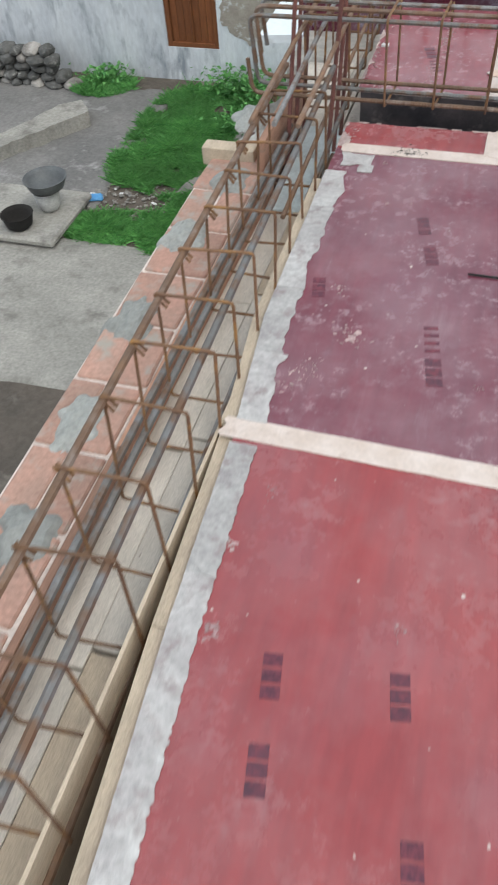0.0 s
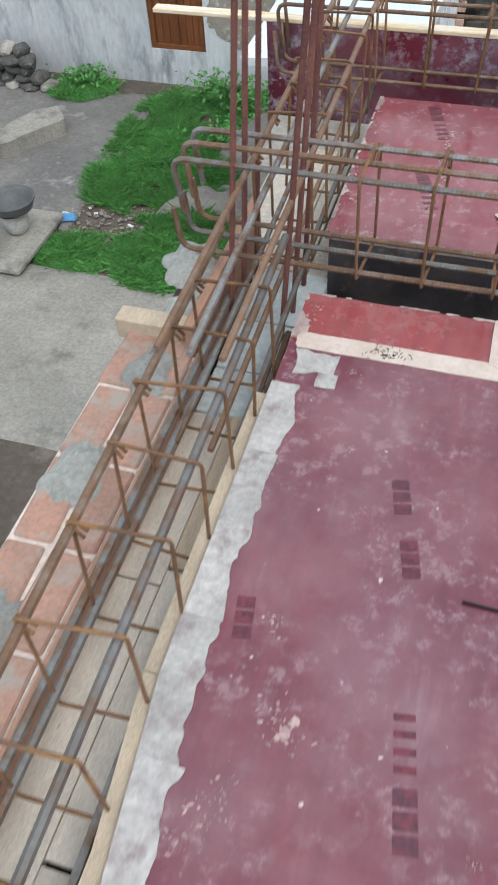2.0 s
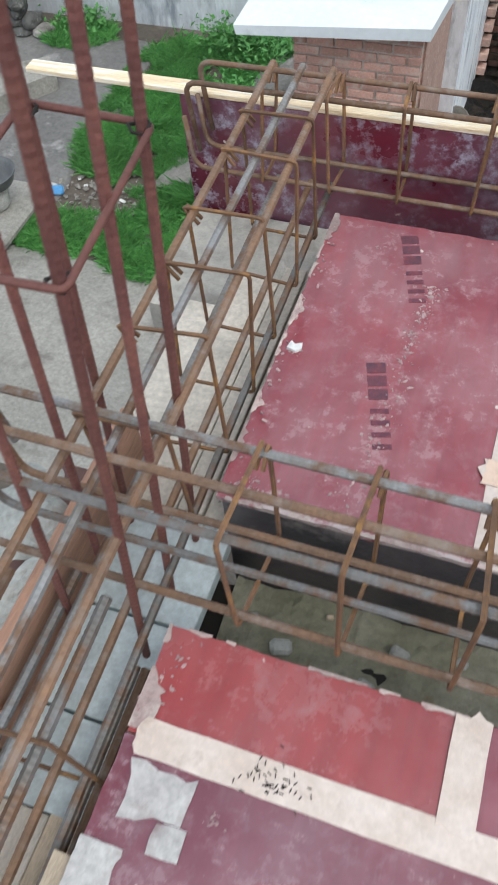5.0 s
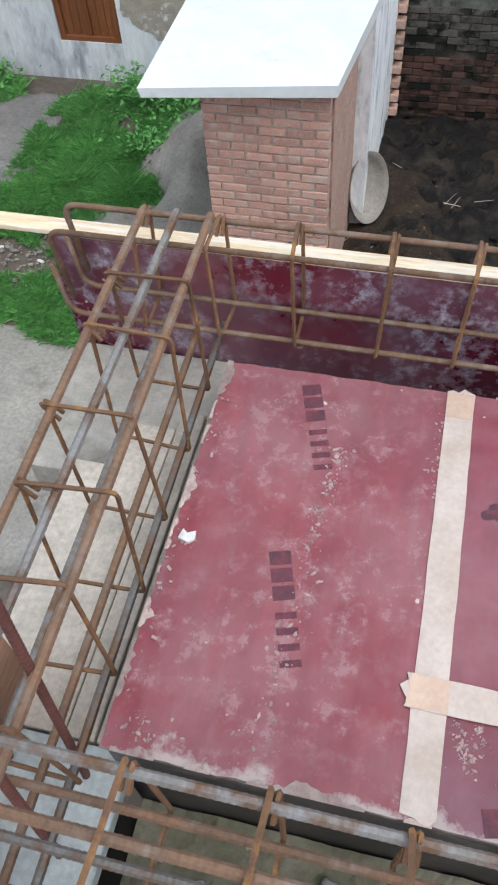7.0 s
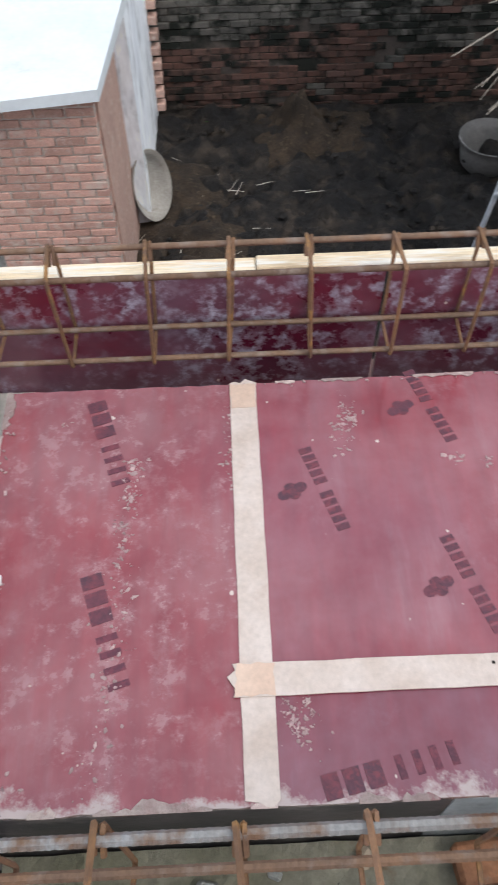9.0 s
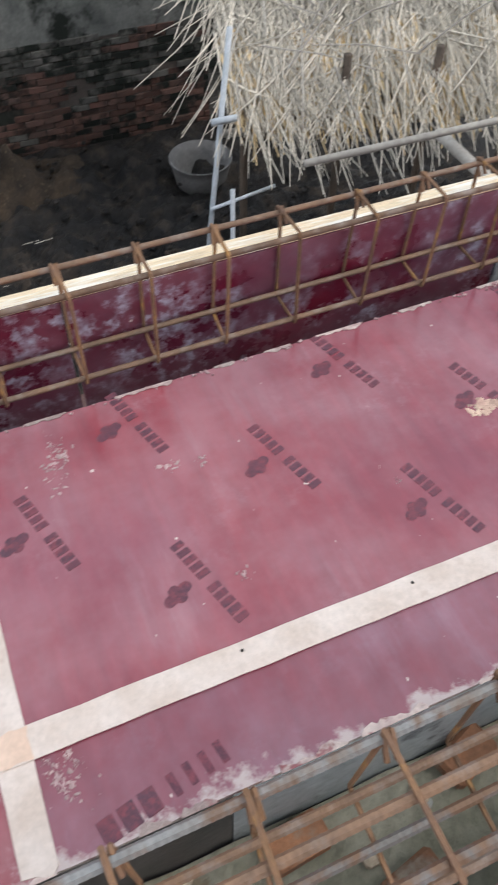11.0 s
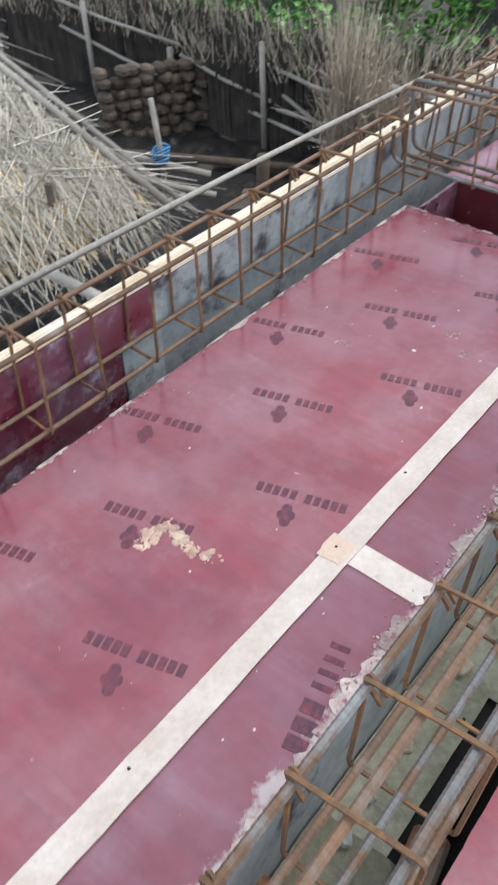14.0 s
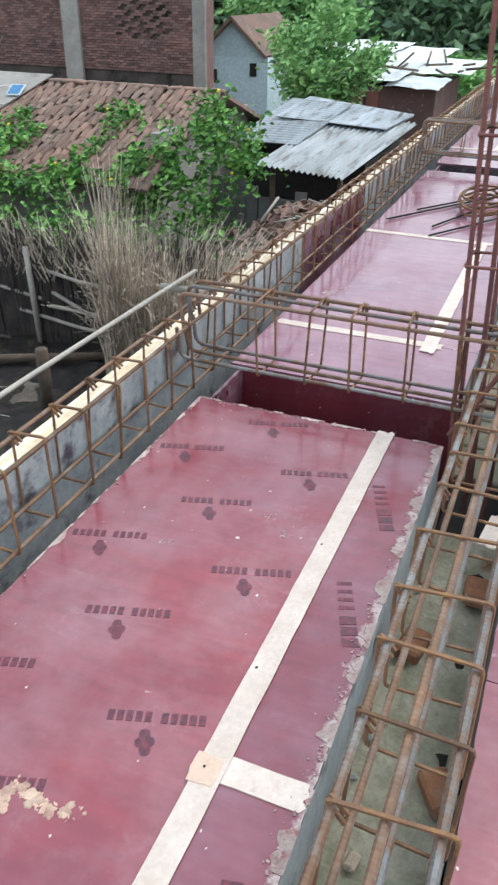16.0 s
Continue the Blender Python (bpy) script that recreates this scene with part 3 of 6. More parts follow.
# ground
gx = [-60, -20, -12, -8, -4, 0, 4, 8, 12, 20, 60, 160]
gy = [-60, -20, -4, 2, 5, 8, 11, 14, 20, 40, 160]
gv = [(x, y, GROUND - 0.01) for y in gy for x in gx]
gf = [(j * len(gx) + i, j * len(gx) + i + 1, (j + 1) * len(gx) + i + 1, (j + 1) * len(gx) + i) for j in range(len(gy) - 1) for i in range(len(gx) - 1)]
ground = tagged(mesh_object("ground", gv, gf, M["earth"]), "bare brown earth ground round the houses", "ground", kind="structure")


def lumpy(name, outline, material, label, category, amp=0.03, z=GROUND, cell=0.12, seed=3, scale=1.2):
    """A patch of ground inside a convex outline, uneven on top, its rim dipping under the ground."""
    xs, ys = [p[0] for p in outline], [p[1] for p in outline]
    n = len(outline)
    area = sum(outline[i][0] * outline[(i + 1) % n][1] - outline[(i + 1) % n][0] * outline[i][1] for i in range(n))
    sgn = 1 if area > 0 else -1

    def inside(x, y):
        d = 9.0
        for i in range(n):
            (ax, ay), (bx, by) = outline[i], outline[(i + 1) % n]
            L = math.hypot(bx - ax, by - ay)
            d = min(d, sgn * ((bx - ax) * (y - ay) - (by - ay) * (x - ax)) / L)
        return d
    nx, ny = int((max(xs) - min(xs)) / cell) + 2, int((max(ys) - min(ys)) / cell) + 2
    idx, verts, faces = {}, [], []
    for j in range(ny):
        for i in range(nx):
            x, y = min(xs) + i * cell, min(ys) + j * cell
            d = inside(x, y) + 0.12 * noise.noise(Vector((x * 2, y * 2, seed)))
            if d > -1.5 * cell:
                if d < 0:
                    gxx = (inside(x + 0.01, y) - inside(x - 0.01, y)) / 0.02
                    gyy = (inside(x, y + 0.01) - inside(x, y - 0.01)) / 0.02
                    x, y = x - gxx * d, y - gyy * d
                h = amp * (noise.fractal(Vector((x * scale, y * scale, seed)), 0.8, 2.1, 6) + 0.5) * max(0.0, min(1.0, d / (0.15 + amp)))
                idx[i, j] = len(verts)
                verts.append((x, y, z + (h + 0.012 if d > 0 else -0.03)))
    for j in range(ny - 1):
        for i in range(nx - 1):
            q = [(i, j), (i + 1, j), (i + 1, j + 1), (i, j + 1)]
            if all(k in idx for k in q):
                faces.append(tuple(idx[k] for k in q))
    ob = mesh_object(name, verts, faces, material)
    for p in ob.data.polygons:
        p.use_smooth = True
    return tagged(ob, label, category, kind="structure")


lumpy("pavement", [(-12, 4.85), (-0.9, 4.75), (-0.9, 7.45), (-12, 7.2)], M["pavement"], "worn pale concrete apron with cracks beside the house", "pavement", 0.015, GROUND + 0.01, 0.15, 5)
lumpy("dirt_track", [(-14, 8.0), (-4.5, 8.0), (-4.55, 9.4), (-4.6, 11.5), (-7.5, 11.6), (-14, 10.8)], M["track"], "grey trodden dirt track past the white house", "path", 0.03, GROUND, 0.07, 8)
lumpy("mud_yard", [(-0.75, 4.6), (5.6, 4.6), (6.4, 8.0), (7.0, 11.5), (-0.75, 11.62)], M["mud"], "black wet trampled mud of the cattle yard", "mud", 0.17, GROUND + 0.05, 0.045, 11, 2.4)
lumpy("earth_yard", [(5.5, 4.6), (14, 4.6), (14, 16), (6.9, 16)], M["mud"], "dark damp earth of the fenced yard", "earth", 0.10, GROUND - 0.02, 0.15, 17, 1.6)
tagged(plate("kerb_wall", [(-7.35, 7.3), (-6.09, 9.31), (-5.8, 9.75), (-5.52, 10.18), (-5.78, 10.48), (-6.1, 10.28), (-6.32, 9.65), (-7.65, 7.5)], GROUND - 0.05, GROUND + 0.24, M["pavement"], None, 0.025, 0.12, 31), "low broken concrete kerb wall beside the track", "kerb", kind="structure")
lumpy("dung_heap", [(0.55, 10.5), (1.2, 10.15), (2.0, 10.4), (2.15, 11.3), (1.6, 11.5), (0.7, 11.45)], M["dung"], "low brown heap of dung and trampled straw", "heap", 0.42, GROUND + 0.10, 0.05, 51, 2.2)
lumpy("straw_dirt", [(-0.7, 7.6), (0.35, 7.3), (0.6, 8.6), (0.2, 10.2), (-0.5, 10.6), (-0.7, 10.0)], M["dung"], "brown trodden dirt littered with straw", "dirt", 0.16, GROUND + 0.12, 0.05, 53, 2.4)
lumpy("spoil_heap", [(-3.6, 8.6), (-1.6, 8.6), (-1.6, 11.3), (-3.0, 11.5)], M["gravel"], "low heap of grey sand and rubble", "heap", 0.5, GROUND + 0.05, 0.1, 21, 0.9)

# the house under construction, below the deck
house = thing("house_shell", "unfinished brick house whose roof deck is being formed", "house", kind="structure")
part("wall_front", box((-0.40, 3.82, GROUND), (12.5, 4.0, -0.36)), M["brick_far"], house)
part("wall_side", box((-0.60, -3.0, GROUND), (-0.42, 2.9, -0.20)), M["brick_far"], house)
# near-black inner walls and floor: the unlit room's shade is in the colour
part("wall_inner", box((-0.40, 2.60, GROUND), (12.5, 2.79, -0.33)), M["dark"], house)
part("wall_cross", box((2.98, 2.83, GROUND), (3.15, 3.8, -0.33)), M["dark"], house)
part("wall_right", box((12.5, -3.0, GROUND), (12.7, 4.0, 0.0)), M["brick_far"], house)
part("wall_back", box((-0.62, -3.2, GROUND), (12.7, -3.0, 0.0)), M["brick_far"], house)
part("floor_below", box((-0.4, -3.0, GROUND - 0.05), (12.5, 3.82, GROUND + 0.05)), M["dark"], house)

# ---- deck of film-faced plywood ----
deck = thing("deck", "roof formwork deck of red film-faced plywood sheets with taped joints", "deck", kind="structure")


def sheet(x0, y0, x1, y1, mat, seed, dz=0.0, jag=0.001):
    return plate("plywood_sheet", rect(x0 + 0.0015, y0 + 0.0015, x1 - 0.0015, y1 - 0.0015), -0.012 + dz, dz, M[mat], deck, jag, 0.025, seed)


def edge_x(y):
    """The deck's edge beside the wall beam runs slightly askew."""
    for (ya, xa), (yb, xb) in zip(EDGE, EDGE[1:]):
        if y <= yb:
            return xa + (xb - xa) * max(0.0, y - ya) / (yb - ya)
    return EDGE[-1][1]


EDGE = ((-1.4, 0.06), (0.0, -0.03), (0.6, -0.08), (1.1, -0.105), (1.5, -0.148), (2.6, -0.157))
plate("plywood_sheet", [(0.06, -1.4), (1.2985, -1.4), (1.2985, 1.0935), (-0.105, 1.0935), (-0.08, 0.6), (-0.03, 0.0)], -0.012, 0.0, M["ply_bright"], deck, 0.0015, 0.04, 1)
plate("plywood_sheet", [(-0.105, 1.0965), (1.2985, 1.0965), (1.2985, 2.3785), (DECK_L, 2.3785), (-0.148, 1.5)], -0.012, 0.0, M["ply_purple"], deck, 0.0015, 0.04, 2)
sheet(DECK_L, 2.38, 0.34, NEAR_Y, "ply_bright", 3)
sheet(0.34, 2.38, 2.0, NEAR_Y, "ply_red", 4)
sheet(1.30, -1.40, 2.90, 1.095, "ply_red", 5)
sheet(1.30, 1.095, 2.90, 2.38, "ply_red", 6)
sheet(2.0, 2.38, 2.90, NEAR_Y, "ply_purple", 7)
sheet(2.90, -1.40, 7.0, 1.2, "ply_red", 8)
sheet(2.90, 1.2, 7.0, NEAR_Y, "ply_red", 9)
sheet(7.0, -1.40, 12.4, NEAR_Y, "ply_red", 10)
sheet(-0.172, FAR_Y0, 0.306, FAR_Y1, "ply_dusty", 11, 0.0, 0.0018)
plate("plywood_sheet", [(0.3075, 3.0135), (2.9135, 3.0135), (2.9135, 3.648), (2.0, 3.645), (0.3075, FAR_Y1)], -0.012, 0.0, M["ply_red"], deck, 0.0018, 0.025, 12)
sheet(0.306, FAR_Y0, 1.59, 3.012, "ply_violet", 13)
sheet(1.59, FAR_Y0, 2.915, 3.012, "ply_violet", 14, 0.0, 0.0018)
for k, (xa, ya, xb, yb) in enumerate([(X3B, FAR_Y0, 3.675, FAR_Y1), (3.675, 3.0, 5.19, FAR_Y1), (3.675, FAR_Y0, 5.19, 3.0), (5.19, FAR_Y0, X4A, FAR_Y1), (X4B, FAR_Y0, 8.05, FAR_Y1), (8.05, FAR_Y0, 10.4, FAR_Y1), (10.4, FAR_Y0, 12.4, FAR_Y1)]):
    sheet(xa, ya, xb, yb if yb < 3.5 else 3.66, "ply_sky_sheen", 20 + k)


def tape(ax, ay, bx, by, w=0.058, seed=1, z=0.003, mat="tape"):
    """A strip of joint tape on the deck with torn ends."""
    d = Vector((bx - ax, by - ay)).normalized()
    n = Vector((-d.y, d.x)) * w / 2
    rnd = random.Random(seed)
    L = math.hypot(bx - ax, by - ay)
    steps = max(2, int(L / 0.05))
    left, right = [], []
    for i in range(steps + 1):
        p = Vector((ax, ay)) + d * (L * i / steps)
        left.append(tuple(p + n * rnd.uniform(0.965, 1.03)))
        right.append(tuple(p - n * rnd.uniform(0.965, 1.03)))
    end_b = [tuple(Vector((bx, by)) + n * k + d * rnd.uniform(-0.006, 0.012)) for k in (0.6, 0.2, -0.2, -0.6)]
    end_a = [tuple(Vector((ax, ay)) + n * k - d * rnd.uniform(-0.006, 0.012)) for k in (-0.6, -0.2, 0.2, 0.6)]
    outline = left + end_b + right[::-1] + end_a
    outline = outline[::-1]
    return plate("joint_tape", outline, z - 0.0028, z, M[mat], deck, 0.0, 1, seed)


tape(-0.135, 1.104, 2.9, 1.06, 0.060, 1)
tape(-0.13, 2.382, 2.9, 2.382, 0.055, 2)
tape(0.338, 2.40, 0.338, NEAR_Y, 0.055, 3, 0.0046)
tape(0.314, FAR_Y0 + 0.01, 0.314, FAR_Y1, 0.054, 4)
tape(0.275, 3.0, 2.92, 2.994, 0.054, 5, 0.006)
tape(1.595, 2.99, 1.595, FAR_Y0 + 0.01, 0.06, 6)
tape(3.675, 2.95, 3.675, 3.64, 0.05, 7)
tape(3.60, 3.0, 5.2, 3.0, 0.058, 8, 0.006)
tape(5.19, 2.95, 5.19, 3.66, 0.05, 9)
tape(8.05, 2.95, 8.05, 3.66, 0.06, 10)
tape(8.05, 3.27, 10.4, 3.27, 0.06, 11, 0.006)
tape(2.46, 2.62, 2.60, 2.60, 0.05, 12, 0.0)
# crumpled grey tape along the wall beam
rt = random.Random(4)
bounds = [-1.2, -0.5, 0.2, 0.72, 1.06, 1.13, 1.36, 1.62, 1.83, 2.02, 2.23]
for k, (y0, y1) in enumerate(zip(bounds, bounds[1:])):
    if k == 4:
        continue
    left, right = [], []
    n = max(3, int((y1 - y0) / 0.009))
    smooth = y1 < 1.1
    for i in range(n + 1):
        y = y0 + (y1 - y0) * i / n
        left.append((edge_x(y) - 0.004, y))
        right.append((edge_x(y) + (0.058 + rt.uniform(-.003, .003) if smooth else 0.066 + 0.024 * noise.fractal(Vector((y * 6, k, 2)), 0.8, 2.0, 5)), y))
    plate("grey_tape", right + left[::-1], 0.0006, 0.003 + 0.001 * (k % 2), M["tape_grey"], deck, 0.0008, 0.014, 60 + k)
plate("grey_tape", [(-0.115, 2.27), (-0.03, 2.285), (-0.02, 2.345), (-0.13, 2.345)], 0.0006, 0.0032, M["tape_grey"], deck, 0.006, 0.02, 91)
plate("grey_tape", [(-0.06, 2.235), (-0.015, 2.235), (-0.015, 2.28), (-0.06, 2.275)], 0.0006, 0.0042, M["tape_grey"], deck, 0.003, 0.02, 92)


def stencil(x, y, turn, pitch, height, count, mat, fill=0.62):
    """A stencilled word as plain bars of its size: one bar a letter, its corners clipped."""
    bm = bmesh.new()
    m = pose(x, y, 0, 0, 0, turn)
    for k in range(count):
        add_box(bm, (k * pitch, -height / 2, 0.0002), (k * pitch + pitch * fill, height / 2, 0.001), height * 0.004, m)
    return part("stencil_mark", bm, M[mat], deck)


def logo(x, y, s):
    """A blurred printed emblem: crossed rounded lobes."""
    bm = bmesh.new()
    for k, (a, L) in enumerate(((28, 1.0), (118, 0.62))):
        n = 14
        vs = [bm.verts.new(pose(x, y, 0, 0, 0, a) @ Vector((s * L / 2 * math.cos(6.2832 * i / n), s * 0.24 * math.sin(6.2832 * i / n) * (1 + 0.35 * math.cos(12.566 * i / n)), 0.0007 + 0.0002 * k))) for i in range(n)]
        bm.faces.new(vs)
    part("stencil_mark", bm, M["stencil"], deck)


for x0, yy in ((0.637, 3.150), (0.398, 3.357), (0.632, 3.545)):
    for k in range(6):
        xx, y1 = x0 + 0.477 * k, yy - 0.006 * k
        if xx > 2.8:
            continue
        logo(xx, y1, 0.062)
        stencil(xx + 0.030, y1 + 0.098, -72, 0.0185, 0.025, 5, "stencil", 0.70)
        stencil(xx + 0.062, y1 - 0.004, -72, 0.0185, 0.025, 5, "stencil", 0.70)
for x, y, turn in ((0.030, 3.200, -73), (0.012, 3.592, -73), (0.405, 2.832, 12), (1.205, 2.832, 13), (1.98, 2.845, 20), (2.42, 2.87, 20), (0.302, 1.335, 100)):
    c, d = math.cos(radians(turn)), math.sin(radians(turn))
    stencil(x, y, turn, 0.034, 0.038, 3, "stencil", 0.78)
    stencil(x + 0.117 * c, y + 0.117 * d, turn, 0.028, 0.036, 4, "stencil_faint", 0.42)

for x, y, turn, ink in ((0.235, 1.80, 104, "stencil_faint"), (0.195, 1.94, 104, "stencil"), (-0.035, 1.60, 100, "stencil_faint"), (0.34, 0.62, -80, "stencil"), (0.12, 0.60, -80, "stencil_faint"), (0.14, 0.44, -80, "stencil"), (0.40, 0.36, -80, "stencil_faint")):
    stencil(x, y, turn, 0.03, 0.034, 3, ink, 0.8)

# cement splashes and chips stuck to the deck
chips = [(0.079, 1.468, 0.035), (0.014, 1.648, 0.02), (0.063, 2.078, 0.01), (-0.14, 3.191, 0.016), (0.106, 3.432, 0.022), (0.09, 3.36, 0.014), (0.075, 3.30, 0.012),
         (0.528, 3.53, 0.02), (0.50, 3.50, 0.014), (0.757, 3.141, 0.014), (1.115, 3.216, 0.008), (2.151, 3.383, 0.018),
         (2.361, 3.177, 0.02), (2.30, 3.11, 0.022), (0.017, 2.304, 0.013), (0.36, 2.94, 0.014), (0.39, 2.965, 0.012), (0.375, 2.92, 0.01), (0.40, 2.945, 0.009), (0.355, 2.965, 0.008), (-0.047, 3.539, 0.01), (0.72, 3.42, 0.022), (0.78, 3.41, 0.014),
         (4.1, 3.52, 0.05), (4.18, 3.5, 0.03), (0.02, 0.95, 0.02), (0.0, 0.62, 0.025), (-0.02, 0.80, 0.02), (0.33, 0.7, 0.015), (0.4, 1.35, 0.012)]
rc = random.Random(9)


def crust(name, blobs, material, label=""):
    """Dried splashes: flat irregular crumbs (x, y, size) in one mesh."""
    verts, faces = [], []
    for x, y, r in blobs:
        n, k, turn = 11, len(verts), rc.uniform(0, 6.28)
        long = rc.uniform(1.0, 1.7)
        top = 0.0012 + 0.05 * r * rc.uniform(0.5, 1.2)
        ring = []
        for i in range(n):
            a = 2 * math.pi * i / n
            q = r * rc.uniform(0.65, 1.1)
            px, py = q * long * math.cos(a), q * math.sin(a) / long
            ring.append((x + px * math.cos(turn) - py * math.sin(turn), y + px * math.sin(turn) + py * math.cos(turn)))
        verts += [(px, py, 0.0003) for px, py in ring]
        verts += [(x + (px - x) * 0.72, y + (py - y) * 0.72, top) for px, py in ring]
        faces += [(k + i, k + (i + 1) % n, k + n + (i + 1) % n, k + n + i) for i in range(n)] + [tuple(k + n + i for i in range(n))]
    return child(mesh_object(name, verts, faces, material), deck, label)


for x, y, s in chips:
    crust("cement_splash", [(x + rc.gauss(0, s * 0.5), y + rc.gauss(0, s * 0.5), s * 0.06 + s * 0.26 * rc.random() ** 2) for q in range(16)], M["cement_chip"])
# long dried runs of slurry
for x0, y0, x1, y1, wide, count in ((0.10, 3.44, 0.085, 3.24, 0.012, 34), (0.09, 3.24, 0.06, 2.84, 0.016, 40), (0.53, 3.58, 0.50, 3.44, 0.012, 26), (0.29, 3.58, 0.285, 3.36, 0.009, 30), (0.37, 2.96, 0.39, 2.90, 0.014, 20), (0.06, 1.50, 0.10, 1.44, 0.02, 20), (0.01, 1.36, -0.03, 1.25, 0.018, 34), (-0.13, 2.43, -0.12, 2.53, 0.012, 16), (-0.14, 2.86, -0.08, 2.83, 0.012, 24)):
    blobs = []
    for q in range(count * 3):
        t = rc.random()
        blobs.append((x0 + (x1 - x0) * t + rc.gauss(0, wide), y0 + (y1 - y0) * t + rc.gauss(0, wide), 0.0008 + 0.0042 * rc.random() ** 3))
    crust("cement_run", blobs, M["cement_chip"])
# flaked cement along the deck's rims
rim = []
for k in range(230):
    if k < 90:
        x = rc.uniform(0.3, 2.9)
        y = FAR_Y1 + 0.008 * x - abs(rc.gauss(0, 0.008))
    elif k < 150:
        x, y = rc.uniform(1.3, 2.92), FAR_Y0 + abs(rc.gauss(0, 0.018))
    elif k < 190:
        x, y = 2.915 - abs(rc.gauss(0, 0.01)), rc.uniform(FAR_Y0, FAR_Y1)
    else:
        x, y = -0.165 + abs(rc.gauss(0, 0.012)), rc.uniform(FAR_Y0, FAR_Y1)
    rim.append((x, y, 0.0015 + 0.004 * rc.random() ** 2))
bm = bmesh.new()
for x, y, s in rim:
    add_box(bm, (-s, -s * 0.5, 0.0003), (s, s * 0.5, 0.0035), 0, pose(x, y, 0, rc.uniform(-4, 4), rc.uniform(-4, 4), rc.uniform(0, 180)))
tagged(part("cement_crumbs", bm, M["cement_chip"], deck), kind="stuff")
plate("foil_scrap", [(-0.155, 3.185), (-0.135, 3.178), (-0.122, 3.19), (-0.128, 3.205), (-0.142, 3.2), (-0.15, 3.207)], 0.001, 0.008, M["foil"], deck, 0.002, 0.01, 5, "crumpled white foil scrap")


def worn_rim(ax, ay, bx, by, widest, seed, cut=0.0):
    """Pale flaked patches of cement and bare wood along a sheet's edge, inwards to its left."""
    d = Vector((bx - ax, by - ay))
    L = d.length
    d.normalize()
    n = Vector((-d.y, d.x))
    run = []
    steps = int(L / 0.008)
    for i in range(steps + 1):
        s = L * i / steps
        w = widest * (noise.fractal(Vector((s * 11, seed, 0)), 0.5, 2.2, 6) + 0.35 - cut)
        if w > 0.0015 and i < steps:
            run.append((s, min(w, widest)))
        elif len(run) > 2:
            outer = [tuple(Vector((ax, ay)) + d * q - n * 0.0015) for q, w0 in run]
            inner = [tuple(Vector((ax, ay)) + d * q + n * w0) for q, w0 in run]
            plate("edge_wear", outer + inner[::-1], 0.0004, 0.0022, M["cement_rim"], deck)
            run = []
        else:
            run = []


worn_rim(2.915, FAR_Y0, 2.915, 3.648, 0.018, 3, 0.05)
worn_rim(2.914, 3.648, 2.0, 3.645, 0.016, 5, 0.1)
worn_rim(2.0, 3.645, 0.31, FAR_Y1, 0.013, 7, 0.2)
worn_rim(1.25, FAR_Y0, 2.915, FAR_Y0, 0.034, 9, 0.02)
worn_rim(-0.17, FAR_Y0, 1.25, FAR_Y0, 0.02, 11, 0.15)
worn_rim(-0.172, FAR_Y1, -0.172, FAR_Y0, 0.02, 13, 0.1)
worn_rim(0.34, NEAR_Y, DECK_L, NEAR_Y, 0.012, 15, 0.15)
worn_rim(DECK_L, NEAR_Y, DECK_L, 2.38, 0.035, 17, 0.0)
for x, y, a in ((0.314, 3.0, 0), (1.582, 3.006, 0)):
    plate("tape_patch", rect(x - 0.034, y - 0.026, x + 0.028, y + 0.026), 0.0061, 0.0070, M["tape_warm"], deck, 0.0025, 0.012, int(x * 99), "peach overlap of tape")
plate("tape_patch", rect(0.288, 3.56, 0.34, FAR_Y1 - 0.004), 0.0031, 0.0040, M["tape_warm"], deck, 0.002, 0.012, 77, "peach overlap of tape")
# a broken cream smear of mortar
blobs = []
for ax, ay, bx, by, count in ((1.345, 3.318, 1.43, 3.305, 60), (1.425, 3.305, 1.41, 3.24, 46), (1.40, 3.235, 1.415, 3.175, 40)):
    for q in range(count):
        t = rc.random()
        blobs.append((ax + (bx - ax) * t + rc.gauss(0, 0.0075), ay + (by - ay) * t + rc.gauss(0, 0.0075), 0.002 + 0.009 * rc.random() ** 2))
crust("cement_smear", blobs, M["cement_cream"], "crusty cream smear of mortar")
# crumbs along the trough rim
crumbs = bmesh.new()
for k in range(260):
    x, y, s = rc.uniform(1.3, 2.92), FAR_Y0 + 0.006 + abs(rc.gauss(0, 0.014)), 0.0008 + 0.0024 * rc.random() ** 2
    add_box(crumbs, (-s, -s * 0.6, 0.0003), (s, s * 0.6, 0.0022), 0, pose(x, y, 0, rc.uniform(-9, 9), rc.uniform(-9, 9), rc.uniform(0, 180)))
tagged(part("cement_crumbs", crumbs, M["cement_chip"], deck), kind="stuff")
# tape nails
for x in (0.699, 1.024, 1.583, 1.841, 2.29):
    part("nail", box((x - 0.0025, 3.007, 0.006), (x + 0.0025, 3.012, 0.0085), 0.0008), M["dark"], deck)
# droppings on the tape
bm = bmesh.new()
for k in range(46):
    x, y = 0.082 + rc.gauss(0, 0.022), 2.385 + rc.gauss(0, 0.016)
    add_box(bm, (-0.0034, -0.0007, 0), (0.0034, 0.0007, 0.0016), 0, pose(x, y, 0.003, 0, 0, rc.uniform(0, 180)))
tagged(part("seed_litter", bm, M["dark"], deck), kind="stuff")

